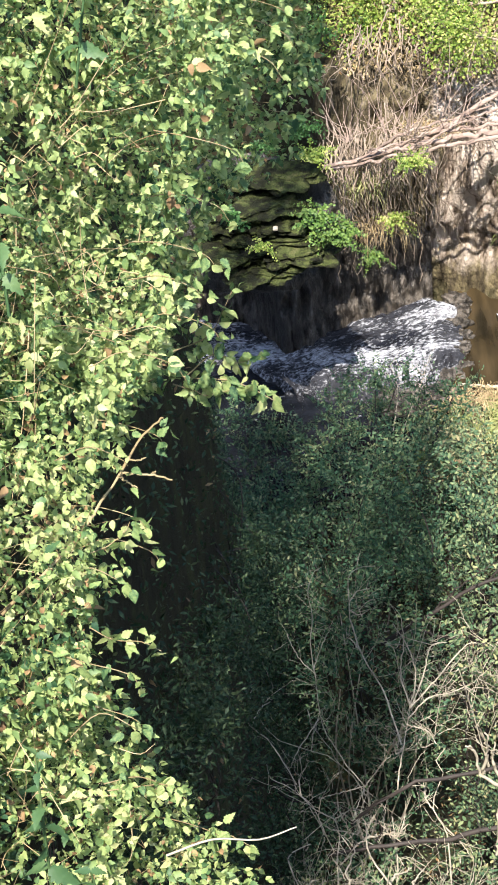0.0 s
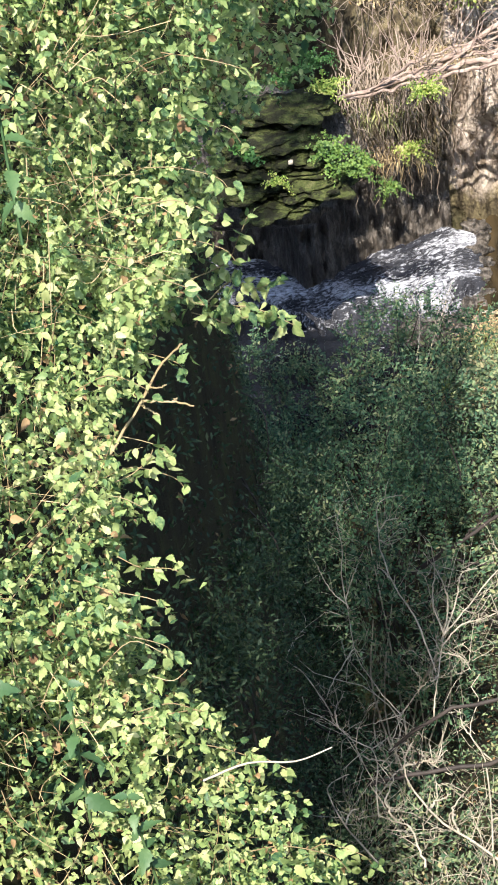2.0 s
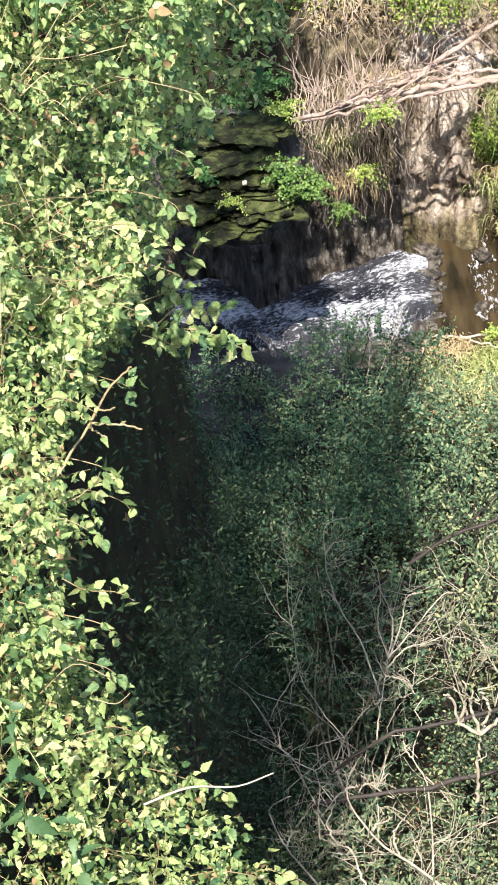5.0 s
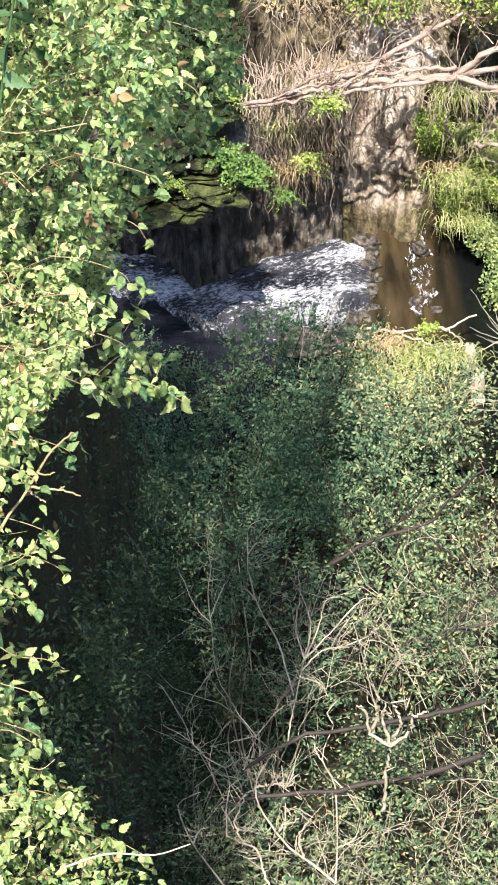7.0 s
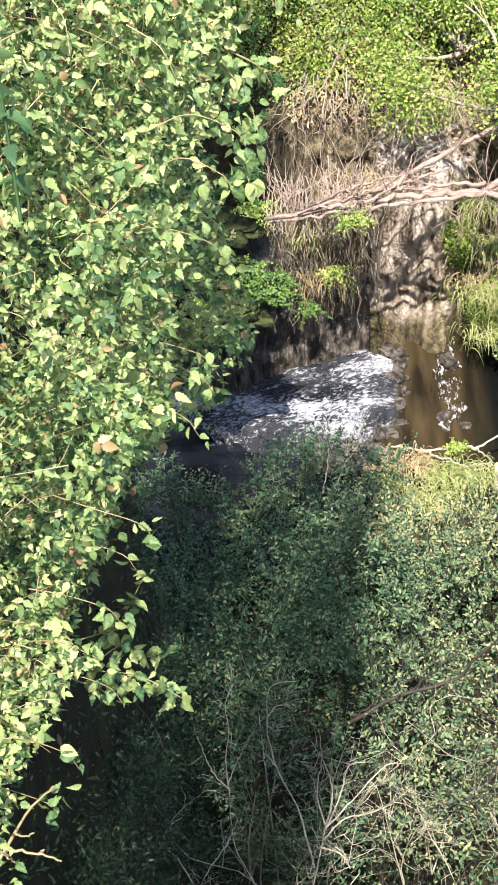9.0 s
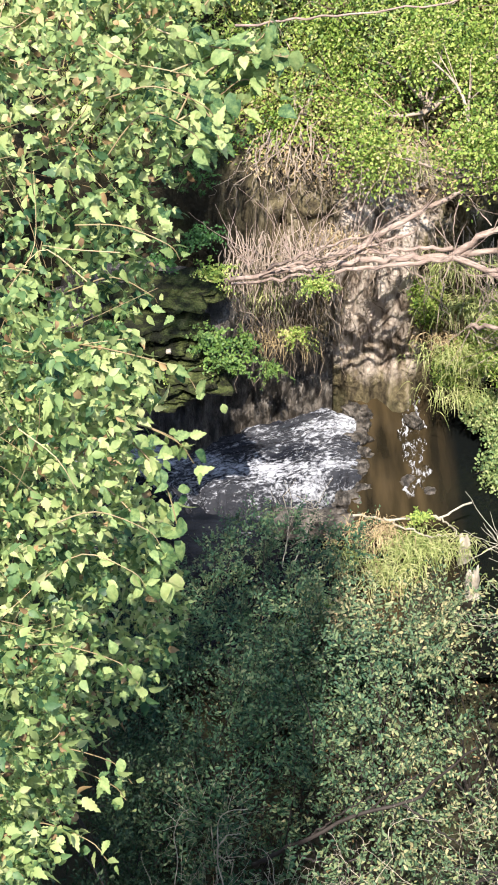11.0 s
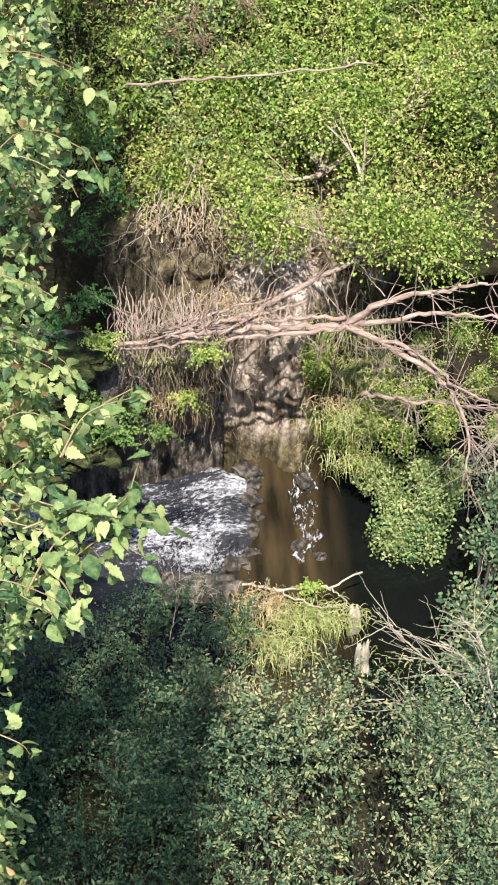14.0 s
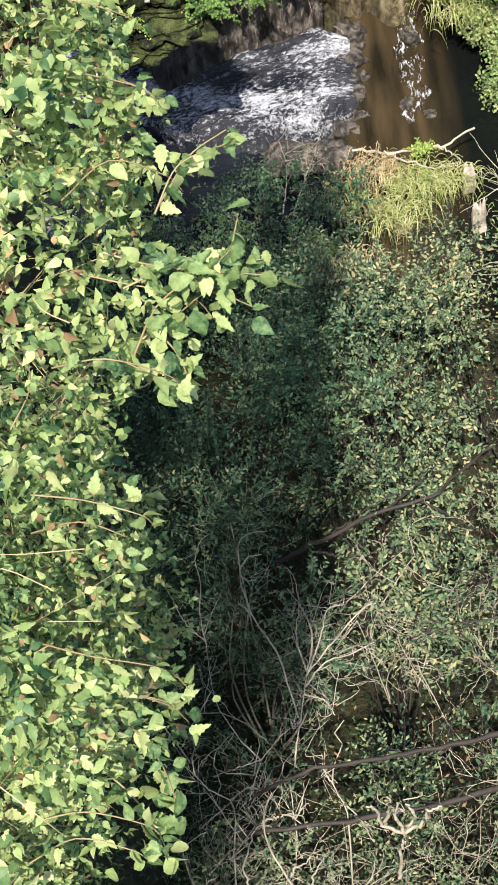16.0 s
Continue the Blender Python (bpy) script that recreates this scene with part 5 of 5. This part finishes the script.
bare_shrub("slender pale twig with a hooked tip", [[(0.19, 6.66, 2.37), (0.14, 6.86, 2.43), (0.09, 7.03, 2.48), (0.01, 7.12, 2.60), (-0.04, 7.18, 2.71), (-0.08, 7.27, 2.85), (-0.08, 7.34, 2.94), (-0.08, 7.41, 3.04), (-0.05, 7.44, 3.08), (0.01, 7.46, 3.10), (0.09, 7.46, 3.10)],
    [(-0.08, 7.33, 2.93), (-0.03, 7.37, 2.98), (0.05, 7.38, 2.99)],
    [(-0.08, 7.30, 2.89), (-0.03, 7.29, 2.86), (0.01, 7.29, 2.87)],
    [(-0.04, 7.17, 2.69), (-0.08, 7.20, 2.74), (-0.11, 7.21, 2.75)]], M_TWIG, r=0.0055, n=24, length=0.12, curve=0.7)
bare_shrub("forked bare shrub with a fan of pale twigs", [[(0.15, 6.46, 2.16), (0.17, 6.55, 2.26), (0.20, 6.64, 2.36), (0.24, 6.83, 2.41), (0.26, 6.91, 2.43)],
    [(0.26, 6.91, 2.43), (0.21, 7.09, 2.54), (0.24, 7.20, 2.71), (0.23, 7.28, 2.83)],
    [(0.26, 6.91, 2.43), (0.35, 7.09, 2.52), (0.40, 7.18, 2.67), (0.50, 7.20, 2.68)],
    [(0.26, 6.91, 2.43), (0.30, 7.09, 2.53), (0.26, 7.18, 2.68), (0.18, 7.26, 2.80)],
    [(0.24, 6.83, 2.41), (0.37, 6.97, 2.44), (0.51, 7.01, 2.44), (0.66, 7.07, 2.46)],
    [(0.23, 6.79, 2.40), (0.35, 6.75, 2.38), (0.40, 6.67, 2.35)],
    [(0.26, 6.91, 2.43), (0.42, 7.07, 2.49), (0.60, 7.18, 2.65), (0.68, 7.20, 2.67)],
    [(0.20, 6.64, 2.36), (0.16, 6.60, 2.35), (0.15, 6.64, 2.37)]], M_TWIG, r=0.0055, n=90, length=0.17, curve=0.9)
bare_shrub("thin grey bare shrub with bent stems", [[(-0.12, 6.27, 2.15), (-0.09, 6.36, 2.17), (-0.04, 6.50, 2.19)],
    [(-0.04, 6.50, 2.19), (-0.14, 6.56, 2.31), (-0.23, 6.67, 2.41), (-0.28, 6.79, 2.45), (-0.30, 6.94, 2.50), (-0.31, 7.07, 2.56)],
    [(-0.31, 7.07, 2.56), (-0.33, 7.18, 2.74), (-0.31, 7.28, 2.88), (-0.33, 7.36, 3.00), (-0.29, 7.43, 3.09), (-0.24, 7.45, 3.12)],
    [(-0.04, 6.50, 2.19), (0.07, 6.57, 2.30), (0.14, 6.60, 2.36)],
    [(-0.04, 6.50, 2.19), (-0.18, 6.46, 2.19), (-0.32, 6.41, 2.20)],
    [(-0.31, 7.08, 2.58), (-0.40, 7.13, 2.66), (-0.45, 7.18, 2.75), (-0.47, 7.21, 2.80)],
    [(-0.32, 7.10, 2.60), (-0.26, 7.18, 2.73), (-0.20, 7.24, 2.81)],
    [(-0.30, 6.81, 2.46), (-0.43, 6.60, 2.41), (-0.49, 6.54, 2.31)]], M_TWIG, r=0.004, n=50, length=0.13, curve=0.7)
bare_shrub("curved grey twig in the shade", [[(-0.45, 6.50, 2.23), (-0.49, 6.54, 2.31), (-0.54, 6.58, 2.39), (-0.61, 6.67, 2.45), (-0.71, 6.75, 2.48), (-0.78, 6.86, 2.52), (-0.79, 6.96, 2.55), (-0.74, 7.01, 2.56)],
    [(-0.71, 6.75, 2.48), (-0.66, 6.86, 2.51), (-0.59, 6.92, 2.52)],
    [(-0.78, 6.86, 2.52), (-0.73, 6.94, 2.54), (-0.69, 7.01, 2.56)]], M_TWIG, r=0.0045, n=14, length=0.12, curve=0.8)
bare_shrub("crooked shaded bare branch", [[(-0.21, 5.70, 2.22), (-0.22, 5.95, 2.17), (-0.20, 6.15, 2.14), (-0.23, 6.27, 2.16), (-0.35, 6.34, 2.19), (-0.42, 6.42, 2.21), (-0.52, 6.50, 2.23), (-0.60, 6.52, 2.27), (-0.62, 6.56, 2.35)],
    [(-0.42, 6.42, 2.21), (-0.43, 6.52, 2.26), (-0.37, 6.57, 2.34)],
    [(-0.23, 6.27, 2.16), (-0.12, 6.34, 2.17), (-0.02, 6.31, 2.15)]], M_TWIG, r=0.0045, n=26, length=0.13, curve=0.9)
bare_shrub("pale crooked sunlit branch with curled twigs", [[(0.48, 5.35, 2.14), (0.35, 5.45, 2.20), (0.23, 5.56, 2.20), (0.08, 5.75, 2.18), (0.01, 5.90, 2.16), (-0.02, 6.00, 2.15), (-0.05, 6.15, 2.13), (-0.03, 6.23, 2.14), (0.01, 6.31, 2.15)],
    [(-0.05, 6.15, 2.13), (0.04, 6.17, 2.12), (0.14, 6.18, 2.11)],
    [(0.23, 5.56, 2.20), (0.21, 5.75, 2.17), (0.28, 5.90, 2.13)],
    [(0.08, 5.75, 2.18), (0.12, 5.83, 2.16), (0.21, 5.90, 2.14)]], M_TWIG, r=0.008, n=24, length=0.14, curve=1.1)
bare_shrub("pale forked twig bleached by the sun", [[(-0.22, 5.35, 2.23), (-0.31, 5.47, 2.26), (-0.40, 5.63, 2.25), (-0.46, 5.80, 2.22), (-0.50, 5.95, 2.20), (-0.45, 6.03, 2.18), (-0.37, 6.08, 2.17)],
    [(-0.40, 5.63, 2.25), (-0.37, 5.75, 2.22), (-0.32, 5.78, 2.21)]], M_TWIG, r=0.006, n=16, length=0.12, curve=1.1)
bare_shrub("bleached twig bending over the slope", [[(0.03, 5.35, 2.18), (0.00, 5.47, 2.23), (-0.04, 5.61, 2.22), (-0.11, 5.65, 2.22), (-0.21, 5.72, 2.21)],
    [(-0.11, 5.65, 2.22), (-0.16, 5.80, 2.19), (-0.13, 6.00, 2.16), (-0.05, 6.15, 2.13)]], M_TWIG, r=0.007, n=18, length=0.12, curve=1.1)
bare_shrub("tall pale bare stem with curling side twigs", [[(0.41, 5.35, 2.15), (0.42, 5.56, 2.18), (0.43, 5.85, 2.13), (0.43, 6.10, 2.09), (0.41, 6.25, 2.10), (0.36, 6.36, 2.12), (0.39, 6.50, 2.15), (0.43, 6.55, 2.23), (0.39, 6.58, 2.30), (0.45, 6.64, 2.34)],
    [(0.41, 6.25, 2.10), (0.50, 6.15, 2.07), (0.56, 6.00, 2.09)],
    [(0.42, 5.65, 2.17), (0.53, 5.75, 2.14), (0.58, 5.95, 2.10)],
    [(0.36, 6.36, 2.12), (0.32, 6.42, 2.14), (0.31, 6.52, 2.18)]], M_TWIG, r=0.0055, n=36, length=0.14, curve=1.1)
bare_shrub("pale candelabra-shaped bare shrub, sunlit", [[(0.67, 5.50, 2.68), (0.68, 5.50, 3.03), (0.70, 5.50, 3.21)],
    [(0.70, 5.50, 3.21), (0.59, 5.50, 3.30), (0.56, 5.50, 3.48), (0.51, 5.50, 3.52)],
    [(0.70, 5.50, 3.21), (0.65, 5.50, 3.39), (0.66, 5.50, 3.54)],
    [(0.70, 5.50, 3.21), (0.80, 5.50, 3.32), (0.81, 5.50, 3.43), (0.88, 5.50, 3.47)],
    [(0.70, 5.50, 3.21), (0.74, 5.50, 3.39), (0.70, 5.50, 3.52)],
    [(0.59, 5.50, 3.30), (0.62, 5.50, 3.46), (0.61, 5.50, 3.61)]], M_TWIG, r=0.011, n=8, length=0.1, curve=1.0)
bare_shrub("brush of pale twigs beside the dark pool", [[(2.75, 11.05, 0.81), (2.56, 11.44, 1.02), (2.28, 11.74, 1.08), (2.09, 11.92, 1.15)], [(2.84, 11.15, 0.95), (2.69, 11.51, 1.13), (2.45, 11.78, 1.16)], [(2.76, 11.01, 0.73), (2.32, 11.18, 0.97), (1.97, 11.24, 1.03)], [(2.83, 11.19, 1.03), (2.78, 11.56, 1.21), (2.72, 11.85, 1.29)]], r=0.010, n=110, length=0.5, curve=0.12, lean=(-0.6, 0, 0.5))
bare_shrub("pale twigs at the edge of the white water", [[(0.30, 12.65, 0.30), (0.36, 12.93, 0.55), (0.31, 13.06, 0.75)], [(0.39, 12.65, 0.30), (0.53, 12.90, 0.52), (0.62, 13.00, 0.69)]], r=0.006, n=40, length=0.3, curve=0.15)
dark1 = thing("dark_branch", "dark leaning branch forking over the scrub", "branch", (0.21, 8.00, 2.04), "dark branches over the scrub")
limb("stem", [(0.10, 8.00, 1.96), (0.21, 8.00, 2.04), (0.47, 8.00, 2.23), (0.81, 8.00, 2.47), (1.09, 8.00, 2.57), (1.22, 8.00, 2.77), (1.44, 8.00, 3.03)], 0.018, 0.007, dark1, M_DARKB, 0.005, 24)
limb("fork", [(0.36, 8.00, 2.06), (0.57, 8.00, 1.98), (0.81, 8.00, 2.02)], 0.010, 0.005, dark1, M_DARKB, 0.005, 24)
limb("fork", [(1.02, 8.00, 2.52), (1.23, 8.00, 2.31), (1.41, 8.00, 2.12)], 0.009, 0.004, dark1, M_DARKB, 0.005, 24)
limb("fork", [(0.81, 8.00, 2.46), (0.98, 8.00, 2.69), (1.13, 8.00, 2.81)], 0.008, 0.004, dark1, M_DARKB, 0.005, 24)
limb("fork", [(0.47, 8.00, 2.25), (0.68, 8.00, 2.48), (0.88, 8.00, 2.64)], 0.007, 0.003, dark1, M_DARKB, 0.005, 24)
bough = thing("dark_branch", "long dark bough leaning low over the scrub", "branch", (-0.13, 6.30, 2.08), "dark branches over the scrub")
limb("stem", [(-0.13, 6.30, 2.08), (0.01, 6.30, 2.23), (0.27, 6.30, 2.42), (0.53, 6.30, 2.46), (0.78, 6.30, 2.53), (1.03, 6.30, 2.59), (1.30, 6.30, 2.69)], 0.010, 0.016, bough, M_DARKB, 0.005, 24)
twigs("twig_mass", [(0.01, 6.30, 2.23), (0.27, 6.30, 2.42), (0.53, 6.30, 2.46), (0.78, 6.30, 2.53), (1.03, 6.30, 2.59), (1.30, 6.30, 2.69)], 14, 0.3, (0.8, 0.3, 0.7), bough, M_DARKB, 0.005, (-0.3, 0, 0.2), 0.2)
bough = thing("dark_branch", "thick dark bough lying across the scrub", "branch", (-0.27, 6.10, 2.04), "dark branches over the scrub")
limb("stem", [(-0.27, 6.10, 2.04), (-0.01, 6.10, 2.11), (0.38, 6.10, 2.14), (0.63, 6.10, 2.21), (0.89, 6.10, 2.26), (1.07, 6.10, 2.33), (1.29, 6.10, 2.46)], 0.011, 0.019, bough, M_DARKB, 0.005, 24)
twigs("twig_mass", [(-0.01, 6.10, 2.11), (0.38, 6.10, 2.14), (0.63, 6.10, 2.21), (0.89, 6.10, 2.26), (1.07, 6.10, 2.33), (1.29, 6.10, 2.46)], 14, 0.3, (0.8, 0.3, 0.7), bough, M_DARKB, 0.005, (-0.3, 0, 0.2), 0.2)
bough = thing("dark_branch", "thin dark branch rising through the scrub", "branch", (1.07, 7.60, 1.87), "dark branches over the scrub")
limb("stem", [(1.07, 7.60, 1.87), (1.34, 7.60, 2.16), (1.56, 7.60, 2.38), (1.76, 7.60, 2.42)], 0.007, 0.011, bough, M_DARKB, 0.005, 24)
twigs("twig_mass", [(1.34, 7.60, 2.16), (1.56, 7.60, 2.38), (1.76, 7.60, 2.42)], 14, 0.3, (0.8, 0.3, 0.7), bough, M_DARKB, 0.005, (-0.3, 0, 0.2), 0.2)
bough = thing("dark_branch", "dark twig arching over the scrub", "branch", (0.89, 7.20, 2.27), "dark branches over the scrub")
limb("stem", [(0.89, 7.20, 2.27), (1.16, 7.20, 2.37), (1.42, 7.20, 2.43), (1.67, 7.20, 2.56)], 0.005, 0.007, bough, M_DARKB, 0.005, 24)
twigs("twig_mass", [(1.16, 7.20, 2.37), (1.42, 7.20, 2.43), (1.67, 7.20, 2.56)], 14, 0.3, (0.8, 0.3, 0.7), bough, M_DARKB, 0.005, (-0.3, 0, 0.2), 0.2)


# ---- undergrowth ----
def undergrowth(name, label, n, x, y, leaf, material, lift=0.25, seed=1):
    """Low leaves and litter lying along the slope of the ground."""
    g = np.random.default_rng(seed)
    px, py = g.uniform(*x, n), g.uniform(*y, n)
    pz = np.array([np.interp(b, *zip(*[(q[0], q[1]) for q in profile(a) if q[0] < 14 or y[0] > 15])) for a, b in zip(px, py)])
    c = np.column_stack([px, py, pz + g.random(n) * lift])
    s = thing(name, label, "undergrowth", (sum(x) / 2, sum(y) / 2, float(pz.mean())), kind="stuff")
    blade_mesh("foliage", c, unit(g.normal(size=c.shape)), unit(g.normal(size=c.shape) * 0.5 + [0, -0.4, 0.8]), g.uniform(0.6, 1.3, n) * leaf, material, s, SLIM3)


undergrowth("undergrowth", "low leaves on the shaded slope, darkened to paint in the black gaps", 26000, (-2.2, 3.5), (3.0, 12.6), 0.04, M_SHADE, 0.45, 3)
undergrowth("leaf_litter", "dry brown litter on the slope", 5000, (-2.2, 3.5), (3.0, 13.4), 0.045, M_DRY, 0.12, 4)
undergrowth("undergrowth", "fresh low growth on the far slope", 34000, (-1.8, 3.6), (15.9, 19.4), 0.042, M_FRESH, 0.6, 5)
undergrowth("dry_growth", "dry stalks and leaves on the far slope", 8000, (-2.5, 4.5), (15.7, 20.0), 0.05, M_DRY, 0.3, 6)

undergrowth("undergrowth", "pale green grass and herbs on the bank beside the pool", 9000, (1.75, 4.0), (16.0, 17.6), 0.035, M_FRESH, 0.25, 7)
undergrowth("dry_growth", "dead grass and pale stalks above the fallen tree", 5000, (0.0, 2.6), (15.6, 16.6), 0.05, M_STRAW, 0.2, 8)
undergrowth("undergrowth", "small leaves on the hollow beside the brambles, darkened for its shade", 30000, (-1.4, -0.35), (1.5, 11.0), 0.035, M_SHADE, 0.6, 9)
undergrowth("undergrowth", "green growth high on the far slope", 9000, (-4.0, 6.0), (19.0, 30.0), 0.10, M_FRESH, 0.8, 10)
shrub("dry_plant", "dead pinkish-brown plant on the tussock island", (0.97, 12.99, -0.02), clumps_at([(0.77, 13.07, 0.19), (0.98, 13.21, 0.18), (1.18, 13.24, 0.20), (0.85, 12.71, 0.14), (1.10, 12.84, 0.12), (1.32, 12.54, 0.13)], 0.13, 31, 0.03), 0.022, 2600, M_STRAW, SLIM3, stem_mat=M_TWIG, r=0.004, category="plant", shell=0.1)
shrub("green_plant", "fresh green leafy plant at the island's foot", (0.53, 12.36, -0.04), clumps_at([(0.50, 12.51, 0.09), (0.68, 12.43, 0.02), (0.39, 12.30, 0.04)], 0.14, 32, 0.03), 0.024, 1600, M_FRESH, OVAL, stem_mat=M_DARKB, r=0.004, category="plant", shell=0.1)
undergrowth("undergrowth", "dense bright leaves low on the far slope", 34000, (-1.8, 3.6), (16.1, 19.4), 0.042, M_FRESH, 0.5, 11)
